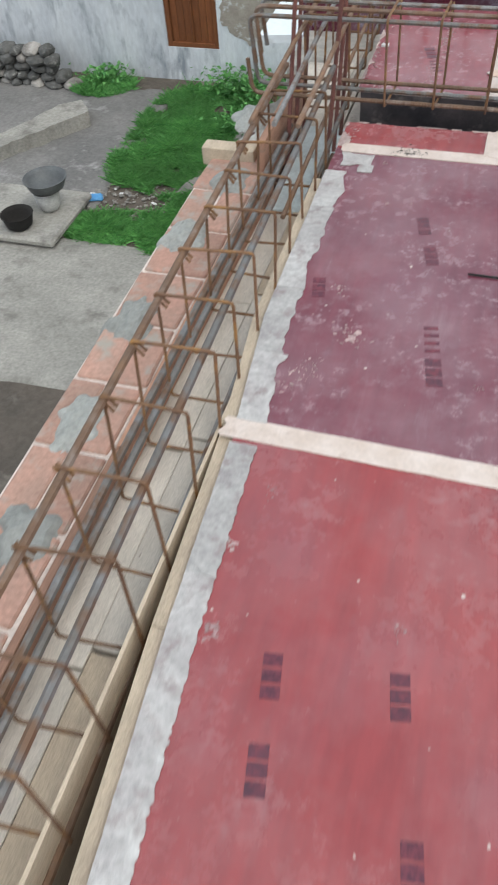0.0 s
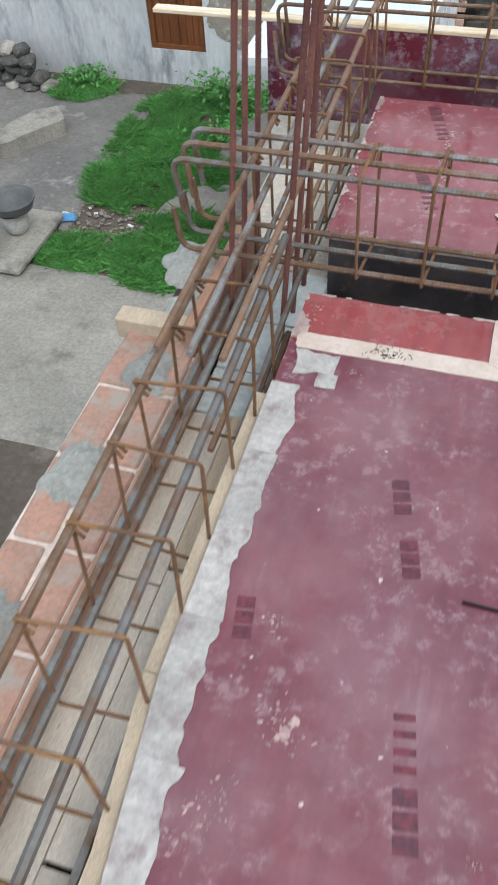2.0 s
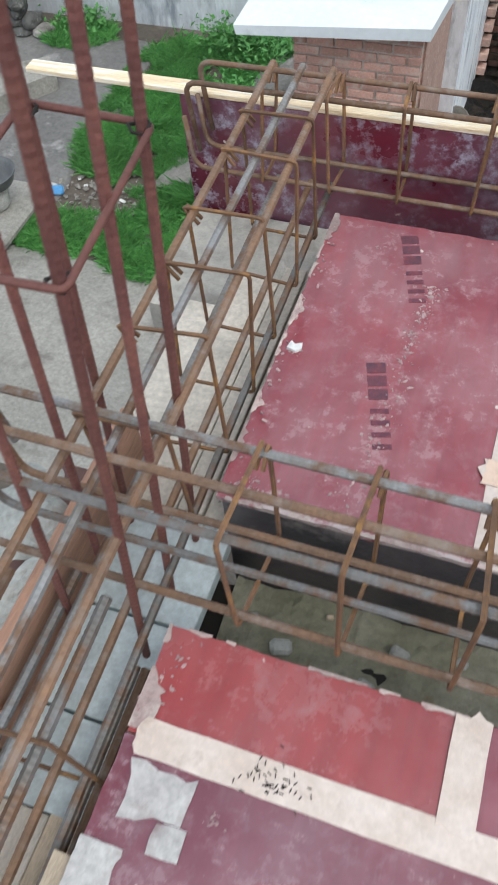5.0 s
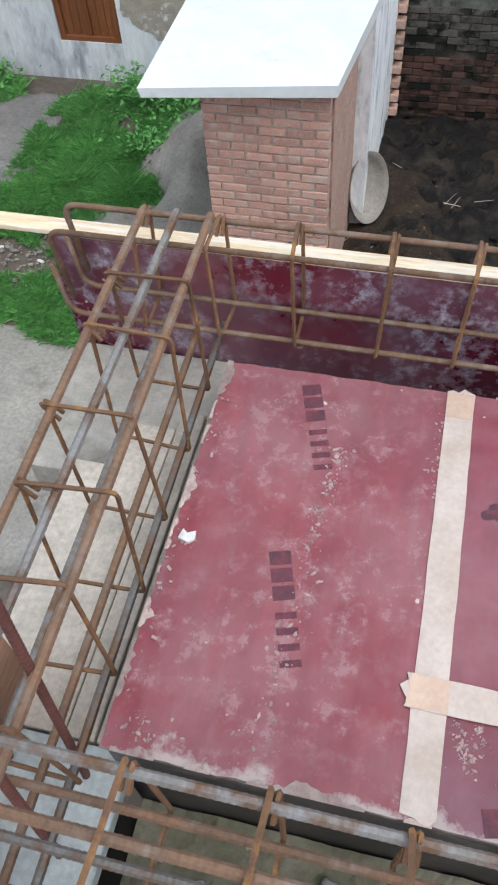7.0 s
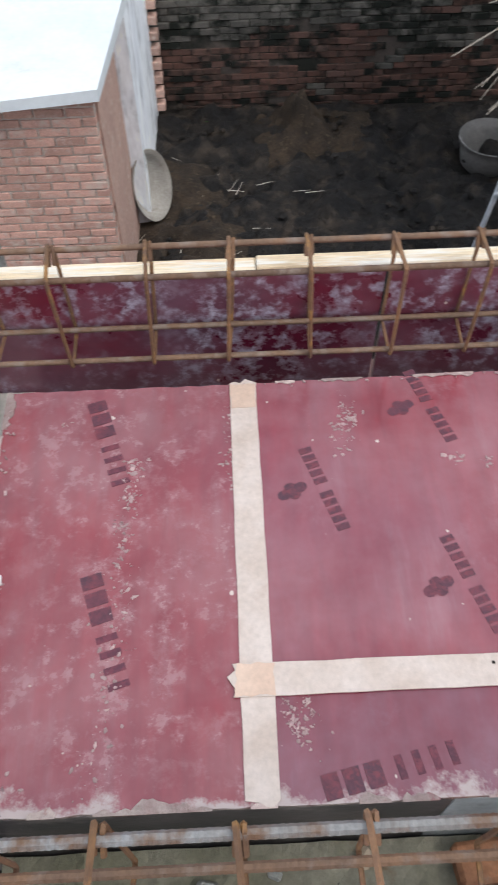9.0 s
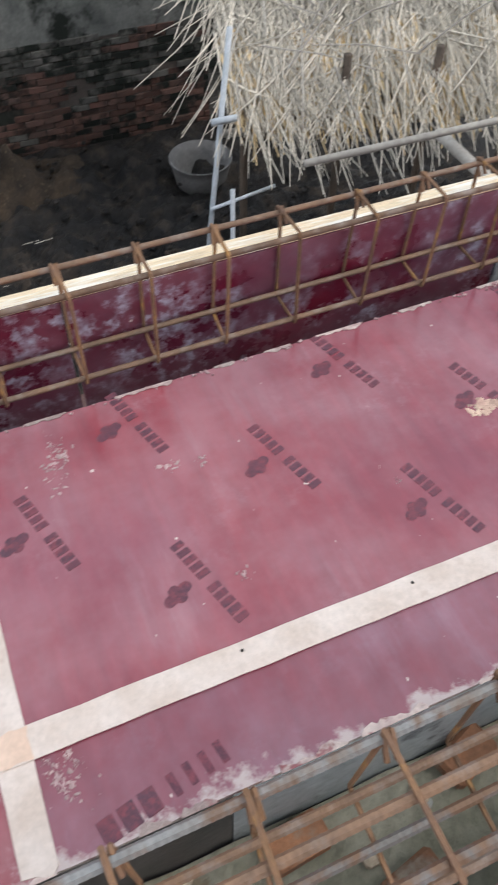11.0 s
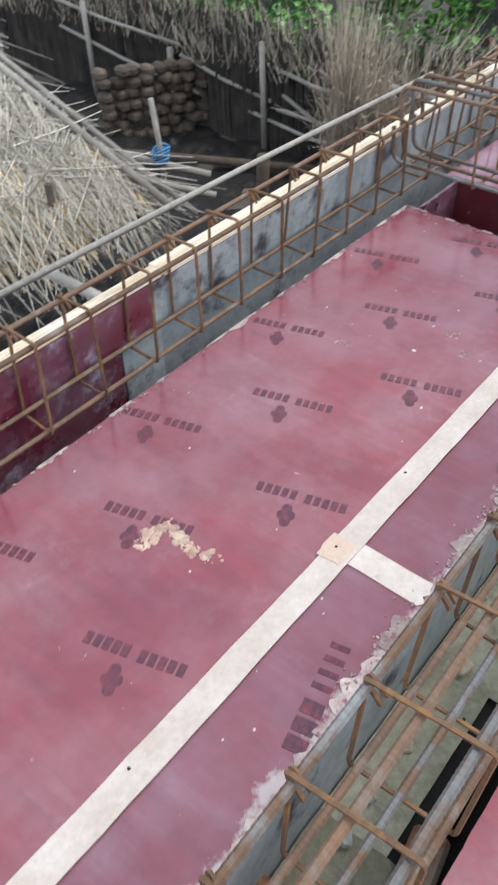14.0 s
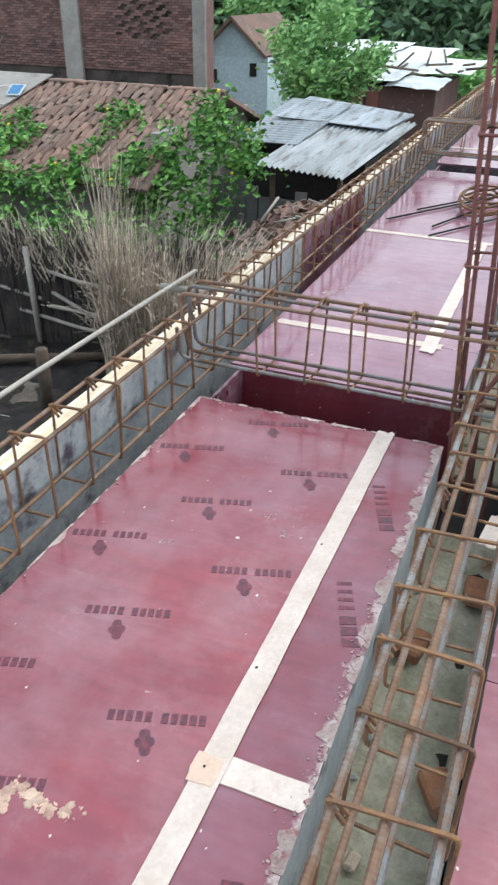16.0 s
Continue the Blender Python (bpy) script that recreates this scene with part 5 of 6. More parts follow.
roof = mesh_object("roof_slab", [(-2.0, 7.60, -1.80), (-0.58, 7.80, -1.80), (-0.42, 9.6, -1.80), (-2.0, 9.6, -1.80), (-2.02, 7.60, -1.73), (-0.58, 7.80, -1.71), (-0.42, 9.6, -1.67), (-2.02, 9.6, -1.67)],
                   [(0, 3, 2, 1), (4, 5, 6, 7), (0, 1, 5, 4), (1, 2, 6, 5), (2, 3, 7, 6), (3, 0, 4, 7)], M["roof_white"])
child(roof, hut, "whitewashed concrete slab")
part("link_wall", box((-0.66, 9.3, GROUND - 0.1), (-0.50, 11.95, -1.6)), M["whitewash"], hut, "whitewashed return wall")


def bowl(name, label, rx, ry, depth, thick, material, m, category="basin", rim=0.03):
    """A lathe-turned bowl, wall and rim with thickness."""
    prof = [(0.0, 0.0), (0.55, 0.02), (0.82, 0.25), (0.95, 0.75), (1.0, 1.0), (1.0 + rim, 1.0), (1.0 + rim, 0.95), (1.0 - thick, 0.95), (0.90 - thick, 0.72), (0.76 - thick, 0.3), (0.5, 0.09), (0.0, 0.07)]
    n = 28
    v = [(r * rx * math.cos(2 * math.pi * k / n), r * ry * math.sin(2 * math.pi * k / n), z * depth) for r, z in prof for k in range(n)]
    f = [(i * n + k, i * n + (k + 1) % n, (i + 1) * n + (k + 1) % n, (i + 1) * n + k) for i in range(len(prof) - 1) for k in range(n)]
    ob = mesh_object(name, v, f, material)
    for p in ob.data.polygons:
        p.use_smooth = True
    ob.matrix_world = m
    return tagged(ob, label, category)


bowl("leaning_basin", "large weathered grey basin leaning against the outhouse wall", 0.37, 0.26, 0.16, 0.04, M["basin"], pose(-0.57, 9.44, -3.66, 0, 78, -38))
bowl("feed_tub", "round concrete cattle feeding trough in the mud", 0.36, 0.36, 0.42, 0.07, M["track"], pose(3.27, 10.25, GROUND - 0.02), "trough")
bowl("wash_tub", "wide dark grey plastic tub set on a bucket", 0.27, 0.27, 0.17, 0.03, M["bin"], pose(-4.93, 7.72, GROUND + 0.43), "tub")
bowl("wash_bucket", "white plastic bucket under the grey tub", 0.17, 0.17, 0.28, 0.04, M["rubbish_white"], pose(-4.95, 7.70, GROUND + 0.155), "bucket")
bowl("black_pot", "black cooking pot on the wash stand", 0.2, 0.2, 0.2, 0.04, M["dark"], pose(-5.15, 7.25, GROUND + 0.155), "pot")
stand = thing("wash_stand", "low worn concrete wash stand with pots", "wash stand")
part("slab", box((-6.0, 7.02, GROUND + 0.06), (-4.6, 8.2, GROUND + 0.16), 0.03), M["pavement"], stand)
part("plinth", box((-5.95, 7.07, GROUND - 0.1), (-4.66, 8.15, GROUND + 0.06)), M["gravel"], stand)

# old stone stack by the track
stack = thing("stone_wall", "low dry wall of dark rounded field stones", "stone wall")
rs = random.Random(14)
part("core", box((-9.45, 11.45, GROUND - 0.1), (-6.95, 11.7, GROUND + 0.4)), M["stone_dark"], stack)
for j in range(5):
    x = -9.4 + rs.uniform(0, 0.2)
    while x < -6.5 - 0.06 * j:
        w, hh = rs.uniform(0.16, 0.34), rs.uniform(0.11, 0.17)
        bm = bmesh.new()
        bmesh.ops.create_icosphere(bm, subdivisions=2, radius=1.0)
        for v in bm.verts:
            q = 1 + 0.22 * noise.noise(v.co * 1.3 + Vector((x * 3, j * 5, 0)))
            v.co = Vector((v.co.x * w * 0.56 * q, v.co.y * 0.17 * q, v.co.z * hh * 0.62 * q))
        bmesh.ops.transform(bm, matrix=pose(x + w / 2, 11.38 + rs.uniform(-.05, .05), GROUND + 0.05 + j * 0.125, 0, rs.uniform(-9, 9), rs.uniform(-15, 15)), verts=bm.verts)
        part("stone", bm, M["stone_dark"] if rs.random() < 0.8 else M["render_grey"], stack)
        x += w

# old dark brick wall at the back of the cattle yard
old = thing("yard_wall", "old mossy soot-dark brick wall behind the cattle yard", "brick wall")
part("core", box((-0.5, 11.592, GROUND - 0.1), (5.2, 11.9, -2.2)), M["mortar_old"], old)
brick_face(old, -0.5, 3.9, GROUND - 0.05, -2.88, 11.625, M["brick_old"], 41, 420, skip=lambda x, z: noise.noise(Vector((x * 2.1, z * 4, 5))) > 0.36, other=M["brick_lichen"], other_if=lambda x, z: noise.noise(Vector((x * 1.1, z * 2.5, 8))) + 0.9 * (z + 3.45) > 0.12, uneven=3.0)
brick_face(old, 3.9, 5.2, GROUND - 0.05, -2.88, 11.63, M["brick_lichen"], 43, 0)
part("plaster_band", box((-0.5, 11.585, -2.90), (5.2, 11.655, -2.2), 0.01), M["render_moss"], old, "blackened mossy plaster band")

# thatched cattle shed
shed = thing("thatched_shed", "cattle shed roofed with loose grey straw and reed thatch", "shed")
E0, E1 = Vector((2.75, 7.80, -2.22)), Vector((5.5, 7.30, -2.22))
ED = (E1 - E0).normalized()
EL = (E1 - E0).length
UP = Vector((0.17, 0.98, 0.66)).normalized()
RUN = 3.6
rth = random.Random(77)


def on_roof(u, v, lift=0.0):
    return E0 + ED * (u * (1 - 0.5 * max(0.0, v)) * EL) + UP * (v * RUN) + Vector((0, -0.3, 0.9)) * lift


base = [on_roof(0.03, 0.05, -0.03), on_roof(0.97, 0.05, -0.03), on_roof(0.97, 1, -0.03), on_roof(0.03, 1, -0.03)]
child(mesh_object("thatch_bed", base + [p - Vector((0, 0, 0.10)) for p in base], [(0, 1, 2, 3), (7, 6, 5, 4), (0, 4, 5, 1), (1, 5, 6, 2), (2, 6, 7, 3), (3, 7, 4, 0)], M["thatch_base"]), shed)
st = []
for k in range(3600):
    u, v = rth.uniform(-0.03, 1.03), rth.uniform(0.13, 1.0)
    L = rth.uniform(0.35, 1.1)
    a = rth.gauss(0, 0.5) + 0.35 * math.sin(u * 9 + v * 5)
    p = on_roof(u, v, rth.uniform(0.0, 0.09))
    st.append((p, p - UP * L * math.cos(a) + ED * L * math.sin(a) + Vector((0, 0, rth.uniform(-.02, .05))), rth.uniform(0.004, 0.010), 0.02))
tagged(child(stalks_mesh("straw", st, M["straw"]), shed), kind="stuff")
st = []
for k in range(620):
    u = rth.uniform(-0.02, 1.02)
    p = on_roof(u, rth.uniform(0.16, 0.28), rth.uniform(-0.02, 0.05))
    a = rth.gauss(0.12, 0.22)
    q = p - UP * rth.uniform(0.35, 0.75) * math.cos(a) + ED * 0.4 * math.sin(a)
    st.append((p, q - Vector((0, 0, rth.uniform(0, .12))), rth.uniform(0.008, 0.014), 0.0))
tagged(child(stalks_mesh("cane_fringe", st, M["straw_gold"], 5), shed), kind="stuff")
st = []
for k in range(70):
    p = on_roof(rth.uniform(0, 1), rth.uniform(0.1, 0.95), 0.12)
    a = rth.uniform(0, 6.28)
    st.append((p, p + (ED * math.cos(a) + UP * math.sin(a)) * rth.uniform(0.5, 1.2) + Vector((0, 0, .05)), 0.008, -0.04))
tagged(child(stalks_mesh("cane_litter", st, M["bamboo"], 4), shed), kind="stuff")
for u in (0.04, 0.36, 0.66, 0.97):
    p = on_roof(u, 0.1, -0.05)
    rod("post", [(p.x + 0.03, p.y + .1, GROUND - 0.1), (p.x, p.y + .05, p.z + (0.35 if u in (0.36, 0.66) else 0.0))], 0.036, M["bark"], shed, 8)
rod("rafter", [on_roof(0.99, 0.02, 0.07), on_roof(1.0, 0.9, 0.09)], 0.035, M["bamboo"], shed, 8)
rod("rafter", [on_roof(1.06, -0.02, 0.03), on_roof(1.07, 0.9, 0.05)], 0.03, M["bamboo"], shed, 8)
rod("eave_pole", [on_roof(-0.05, 0.06, -0.1), on_roof(1.12, 0.06, -0.08)], 0.035, M["bamboo"], shed, 8)
# pale post frame beside the shed
gate = thing("pole_frame", "frame of pale bamboo poles at the corner of the shed", "pole frame")
rod("pole", [(2.30, 7.8, GROUND - 0.1), (2.72, 8.0, -1.35)], 0.024, M["pipe"], gate, 8)
rod("pole", [(2.55, 7.5, GROUND - 0.1), (2.62, 7.7, -2.5)], 0.022, M["pipe"], gate, 8)
rod("rail", [(2.48, 7.85, -2.75), (3.1, 7.9, -2.7)], 0.016, M["pipe"], gate, 8)
rod("stub", [(2.52, 7.9, -2.0), (2.72, 7.85, -1.97)], 0.028, M["pipe"], gate, 8)
tie = thing("corner_pole", "grey pole and rail lashed with blue rope", "pole", at=(6.22, 8.2, 0))
rod("pole", [(0.1, 0.1, GROUND - 0.1), (0.03, 0.02, -2.2), (-0.06, 0.02, -1.55)], 0.028, M["bamboo"], tie, 8)
rod("rail", [(-1.0, 1.0, -1.80), (0.35, -0.35, -2.36)], 0.042, M["bamboo"], tie, 8)
rod("rail", [(-1.2, 0.75, -1.90), (0.12, -0.62, -2.42)], 0.038, M["bamboo"], tie, 8)
for k in range(5):
    rod("lashing", [(0.07 * math.cos(a * 0.6) * (1 + 0.15 * k), 0.07 * math.sin(a * 0.6), -2.2 + 0.035 * k + 0.02 * math.sin(a)) for a in range(11)], 0.012, M["blue_rope"], tie, 5, closed=True)

# mud brick stack
mud = thing("mud_wall", "crumbling stack of brown mud bricks", "mud wall")
rm = random.Random(19)
for j in range(7):
    for k in range(8):
        x, y = 9.5 + k * 0.2, 12.9 - k * 0.12
        part("mud_brick", box((x, y - 0.15, GROUND - 0.03 + j * 0.17), (x + 0.2, y + 0.12, GROUND + 0.14 + j * 0.17), 0.05, pose(rm.uniform(-.07, .07), rm.uniform(-.08, .08), rm.uniform(-.03, .03))), M["bark"], mud)

# reed fence with rails
fence = thing("reed_fence", "dark reed and stick fence with pale bamboo rails", "fence")
st = []
rf = random.Random(23)
for k in range(1500):
    y = rf.uniform(7.4, 17.5)
    h = 1.75 + 0.35 * noise.noise(Vector((y * 1.3, 2, 0))) + rf.uniform(-.25, .3)
    x = 11.1 + 0.12 * math.sin(y) + rf.uniform(-.06, .06)
    st.append(((x, y, GROUND - 0.05), (x + rf.uniform(-.12, .12), y + rf.uniform(-.15, .15), GROUND + h), rf.uniform(0.012, 0.024), 0.0))
tagged(child(stalks_mesh("reeds", st, M["fence_dark"], 3), fence), kind="stuff")
st = []
for k in range(800):
    y = rf.uniform(8.5, 17.5)
    x = 11.05 + 0.12 * math.sin(y) + rf.uniform(-.1, .02)
    z = GROUND + rf.uniform(1.1, 1.9)
    st.append(((x, y, z), (x + rf.uniform(-.15, .1), y + rf.uniform(-.25, .25), z + rf.uniform(0.2, 0.5)), 0.008, 0.0))
tagged(child(stalks_mesh("dry_grass", st, M["reed_grey"], 3), fence), kind="stuff")
part("plastic_sheet", box((11.0, 8.9, GROUND + 0.1), (11.02, 10.6, GROUND + 1.25)), M["dark"], fence, "black plastic sheet")
for y0, z0, y1, z1 in ((8.6, 0.35, 10.9, 0.55), (8.7, 0.75, 10.3, 0.7), (8.8, 1.15, 10.5, 1.35), (10.4, 0.8, 12.4, 1.15), (12.0, 0.6, 15.5, 1.1), (9.0, 0.55, 10.2, 0.95), (12.4, 1.3, 16, 1.6)):
    rod("rail", [(10.93, y0, GROUND + z0), (10.90, (y0 + y1) / 2, GROUND + (z0 + z1) / 2 - 0.03), (10.93, y1, GROUND + z1)], 0.032, M["bamboo"], fence, 7)
for y in (8.75, 10.5, 12.5, 14.6):
    rod("post", [(10.85, y, GROUND - 0.1), (10.83, y + 0.05, GROUND + rf.uniform(1.2, 1.9))], 0.05, M["bamboo"], fence, 7)
rod("fallen_pole", [(9.0, 12.4, GROUND + 0.12), (10.7, 8.6, GROUND + 0.2)], 0.07, M["bark"], None, 8)
tagged(bpy.data.objects["fallen_pole"], "grey tree trunk lying along the fence foot", "log")
rod("fallen_pole", [(8.9, 9.0, GROUND - 0.1), (8.85, 8.95, GROUND + 1.0)], 0.09, M["bark"], None, 8)
tagged(bpy.data.objects["fallen_pole.001"], "short weathered post standing in the yard", "post")
scaffold = thing("scaffold", "long thin pale bamboo scaffold pole beyond the edge board", "scaffold")
rod("ledger", [(1.6, 4.6, -0.23), (3.2, 4.60, -0.24), (4.85, 4.60, -0.27)], 0.013, M["bamboo"], scaffold, 7)
for x in (2.2, 4.6):
    rod("putlog", [(x, 3.95, -0.30), (x, 4.7, -0.30)], 0.022, M["bamboo"], scaffold, 7)


# bundles of dry canes standing by the fence
canes = thing("cane_bundle", "tall bundles of dry grey-brown canes and grass", "cane bundle")
rcn = random.Random(29)


def arching(name, blades_of, material, parent):
    """Long thin stems that bend over towards their tips: (foot, lean, height, radius)."""
    verts, faces = [], []
    for p, lean, h, r in blades_of:
        k = len(verts)
        bend = lean.length
        side = Vector((-lean.y, lean.x, 0)).normalized() if bend > 1e-4 else Vector((1, 0, 0))
        for t in (0.0, 0.3, 0.55, 0.78, 1.0):
            c = p + lean * t ** 2.1 + Vector((0, 0, h * t - 0.35 * bend * t ** 4))
            w = r * (1.0 - 0.75 * t)
            verts += [c + side * w, c - side * w * 0.5 + Vector((0.8 * w, 0, 0)), c - side * w * 0.5 - Vector((0.8 * w, 0, 0))]
        for q in range(4):
            for e in range(3):
                a, b = k + q * 3 + e, k + q * 3 + (e + 1) % 3
                faces.append((a, b, b + 3, a + 3))
    return tagged(child(mesh_object(name, verts, faces, material), parent), kind="stuff")


# foot, height, radius, lean of the tips, count
CLUMPS = ((10.15, 8.55, 3.4, 0.20, -0.1, 0.2, 150), (10.35, 8.25, 2.9, 0.25, 0.1, -0.1, 130), (10.8, 7.7, 2.6, 0.28, 0.7, -0.5, 240), (11.3, 7.3, 2.4, 0.3, 0.9, -0.7, 240), (11.8, 6.8, 1.9, 0.3, 0.8, -0.6, 140), (10.6, 8.1, 2.3, 0.5, 0.1, 0.1, 220))
stems, thin = [], []
for cx, cy, ch, cr, lx, ly, count in CLUMPS:
    for k in range(count):
        a, rr = rcn.uniform(0, 6.28), cr * math.sqrt(rcn.random())
        p = Vector((cx + rr * math.cos(a), cy + rr * math.sin(a), GROUND - 0.05))
        w = 0.35 + 0.65 * rcn.random() ** 0.8
        out = Vector((lx * w + rcn.gauss(0, 0.36) + 0.5 * rr * math.cos(a), ly * w + rcn.gauss(0, 0.36) + 0.5 * rr * math.sin(a), 0))
        stems.append((p, out, ch * w * 1.08, rcn.uniform(0.007, 0.015)))
        for q in range(2):
            b = rcn.uniform(0, 6.28)
            z = ch * w * rcn.uniform(0.3, 0.75)
            thin.append((p + out * (z / (ch * w)) ** 2.1 + Vector((0, 0, z)), Vector((math.cos(b), math.sin(b), 0)) * rcn.uniform(0.12, 0.5), rcn.uniform(0.15, 0.6), rcn.uniform(0.006, 0.012)))
arching("cane", stems, M["reed_grey"], canes)
arching("dry_grass", thin, M["reed_grey"], canes)

# heap of broken tiles and sticks
heap = thing("tile_heap", "heap of broken clay tiles and sticks", "heap")
bm = bmesh.new()
for k in range(420):
    x, y = rcn.gauss(14.2, 0.9), rcn.gauss(7.0, 0.55)
    z = GROUND + 1.0 + 0.9 * math.exp(-((x - 14.2) ** 2 + (y - 7) ** 2) / 1.2) + rcn.uniform(-.1, .1)
    add_box(bm, (-0.11, -0.06, 0), (0.11, 0.06, 0.02), 0, pose(x, y, z, rcn.uniform(-50, 50), rcn.uniform(-50, 50), rcn.uniform(0, 180)))
tagged(part("tile_rubble", bm, M["clay_tile"], heap), kind="stuff")
part("mound", box((12.8, 6.2, GROUND - 0.1), (15.6, 7.8, GROUND + 1.1), 0.35), M["earth"], heap)
for k in range(9):
    p = Vector((rcn.uniform(13.2, 15), rcn.uniform(6.3, 7.5), GROUND + 1.85))
    rod("stick", [p, p + Vector((rcn.uniform(-.9, .9), rcn.uniform(-.6, .6), rcn.uniform(-.1, .4)))], 0.025, M["bamboo"], heap, 6)

# tiled farmhouse under vines
farm = thing("tiled_house", "low farmhouse with an old clay tile roof overgrown by vines", "house")
fx0, fx1, fy0, fy1, fz0, fz1 = 14.4, 18.2, 10.3, 20.0, -2.3, -0.98
part("wall", box((15.0, 10.6, GROUND - 0.1), (21.2, 20, -2.2)), M["render_grey"], farm)
part("gable", box((15.6, 10.62, -2.2), (20.4, 10.8, -1.5)), M["render_grey"], farm)
SL = (fz1 - fz0) / (fx1 - fx0)
part("roof_back", box((0, fy0, -0.06), (4.2, fy1, 0.02), 0, pose(fx1, 0, fz1, 0, math.degrees(math.atan(SL)), 0)), M["clay_tile"], farm)
part("roof_bed", box((-math.hypot(fx1 - fx0, fz1 - fz0), fy0, -0.10), (0, fy1, -0.03), 0, pose(fx1, 0, fz1, 0, -math.degrees(math.atan(SL)), 0)), M["thatch_base"], farm)
v, f = [], []
prof = [(math.cos(a), math.sin(a)) for a in (math.pi * k / 5 for k in range(6))]
for c, s in prof:
    v += [(0.30, c * 0.085, s * 0.05), (-0.02, c * 0.072, s * 0.042 - 0.012)]
f = [(2 * k, 2 * k + 1, 2 * k + 3, 2 * k + 2) for k in range(5)]
tile_me = bpy.data.meshes.new("roof_tile")
tile_me.from_pydata(v, [], f)
tile_me.materials.append(M["clay_tile"])
rti = random.Random(31)
tv, tf, count = [], [], 0
nrow = int(math.hypot(fx1 - fx0, fz1 - fz0) / 0.26)
for j in range(nrow):
    for k in range(int((fy1 - fy0) / 0.175)):
        s = j * 0.26
        y = fy0 + 0.09 + k * 0.175
        m = Matrix.Translation((fx0 + s * math.cos(math.atan(SL)), y + rti.uniform(-.02, .02), fz0 + s * math.sin(math.atan(SL)) + rti.uniform(-.02, .035) + 0.05 * noise.noise(Vector((s, y, 7))))) @ pose(0, 0, 0, rti.uniform(-12, 12), -math.degrees(math.atan(SL)) + rti.uniform(-5, 5), rti.uniform(-13, 13))
        if 5 < j < 14 and k < 34 and count < 290:
            shared("roof_tile", tile_me, farm, m)
            count += 1
        else:
            k0 = len(tv)
            tv += [m @ Vector(p) for p in v]
            tf += [tuple(k0 + i for i in q) for q in f]
tagged(child(mesh_object("roof_tiles", tv, tf, M["clay_tile"]), farm), kind="stuff")
for k in range(26):
    y = fy0 + 0.15 + k * 0.36
    part("ridge_tile", box((-0.1, -0.17, -0.05), (0.1, 0.17, 0.04), 0.03, pose(fx1, y, fz1 + 0.03, rti.uniform(-4, 4), 0, rti.uniform(-5, 5))), M["clay_tile"], farm)
part("solar_panel", box((-0.22, -0.18, 0), (0.22, 0.18, 0.025), 0.004, pose(17.3, 15.3, -1.12, 0, -25, 10)), M["pipe"], farm, "small solar panel with a pale frame")
part("solar_cell", box((-0.18, -0.14, 0.026), (0.18, 0.14, 0.032), 0, pose(17.3, 15.3, -1.12, 0, -25, 10)), M["blue_rope"], farm)

def up_roof(s, y, lift):
    return Vector((fx0 + (fx1 - fx0) * s, y, fz0 + (fz1 - fz0) * s + lift))


cover = [up_roof(1.02, 14.9, 0.12), up_roof(1.02, 19.6, 0.12), up_roof(0.3, 19.6, 0.12), up_roof(0.34, 15.5, 0.12)]
child(mesh_object("roof_cover", cover + [p - Vector((0, 0, 0.03)) for p in cover], [(0, 1, 2, 3), (7, 6, 5, 4), (0, 4, 5, 1), (1, 5, 6, 2), (2, 6, 7, 3), (3, 7, 4, 0)], M["render_grey"]), farm, "weathered grey-brown sheet over the tiles")
for s in (0.42, 0.6, 0.8):
    rod("batten", [up_roof(s, 15.2, 0.17), up_roof(s + 0.02, 19.4, 0.17)], 0.014, M["rubbish_white"], farm, 6)

rv = random.Random(37)
vines = thing("vine", "gourd vines with broad green leaves climbing over the tiled roof", "vine")
c = []
for k in range(5200):
    y = rv.uniform(10.6, 17.5)
    x = 14.1 + rv.random() ** 1.4 * 3.0
    strand = noise.noise(Vector((x * 0.8, y * 0.8, 3))) + 0.5 * noise.noise(Vector((x * 2.3, y * 2.3, 6)))
    if strand < -0.04 + 0.10 * (x - 14.1):
        continue
    c.append((x, y, fz0 + max(0.0, x - fx0) * SL + rv.uniform(0.03, 0.28)))
# hanging masses: centre, spread, count
for cx, cy, cz, sx, sy, sz, count in ((15.5, 9.25, -1.25, 0.22, 0.26, 0.26, 800), (15.3, 9.95, -1.95, 0.22, 0.32, 0.30, 1000), (15.0, 10.7, -2.55, 0.2, 0.28, 0.38, 900), (15.6, 8.75, -1.7, 0.2, 0.24, 0.4, 600), (15.2, 9.6, -2.9, 0.25, 0.4, 0.4, 600),
                                      (14.1, 12.6, -2.5, 0.18, 0.45, 0.25, 450), (14.1, 14.0, -2.6, 0.2, 0.6, 0.3, 550), (14.0, 13.6, -3.3, 0.2, 0.4, 0.3, 400), (14.0, 15.6, -3.0, 0.2, 0.6, 0.5, 600)):
    for k in range(count):
        p = (rv.gauss(cx, sx), rv.gauss(cy, sy), rv.gauss(cz, sz))
        if noise.noise(Vector(p) * 1.9) > -0.12:
            c.append(p)
tagged(child(leaves_mesh("leaves", c, 0.082, M["vine"], rv, 0.9), vines), kind="stuff")
bm = bmesh.new()
for k in range(14):
    x, y, z = rv.choice(c)
    bmesh.ops.create_icosphere(bm, subdivisions=1, radius=0.035, matrix=Matrix.Translation((x - 0.08, y, z + 0.1)))
tagged(part("flowers", bm, M["flower"], vines, "yellow flowers"), kind="stuff")
c = [(rv.gauss(11.9, 0.3), rv.gauss(10.0, 0.9), GROUND + rv.uniform(0.4, 2.0)) for k in range(1300)]
bush = thing("bush", "bright green bush behind the reed fence", "bush")
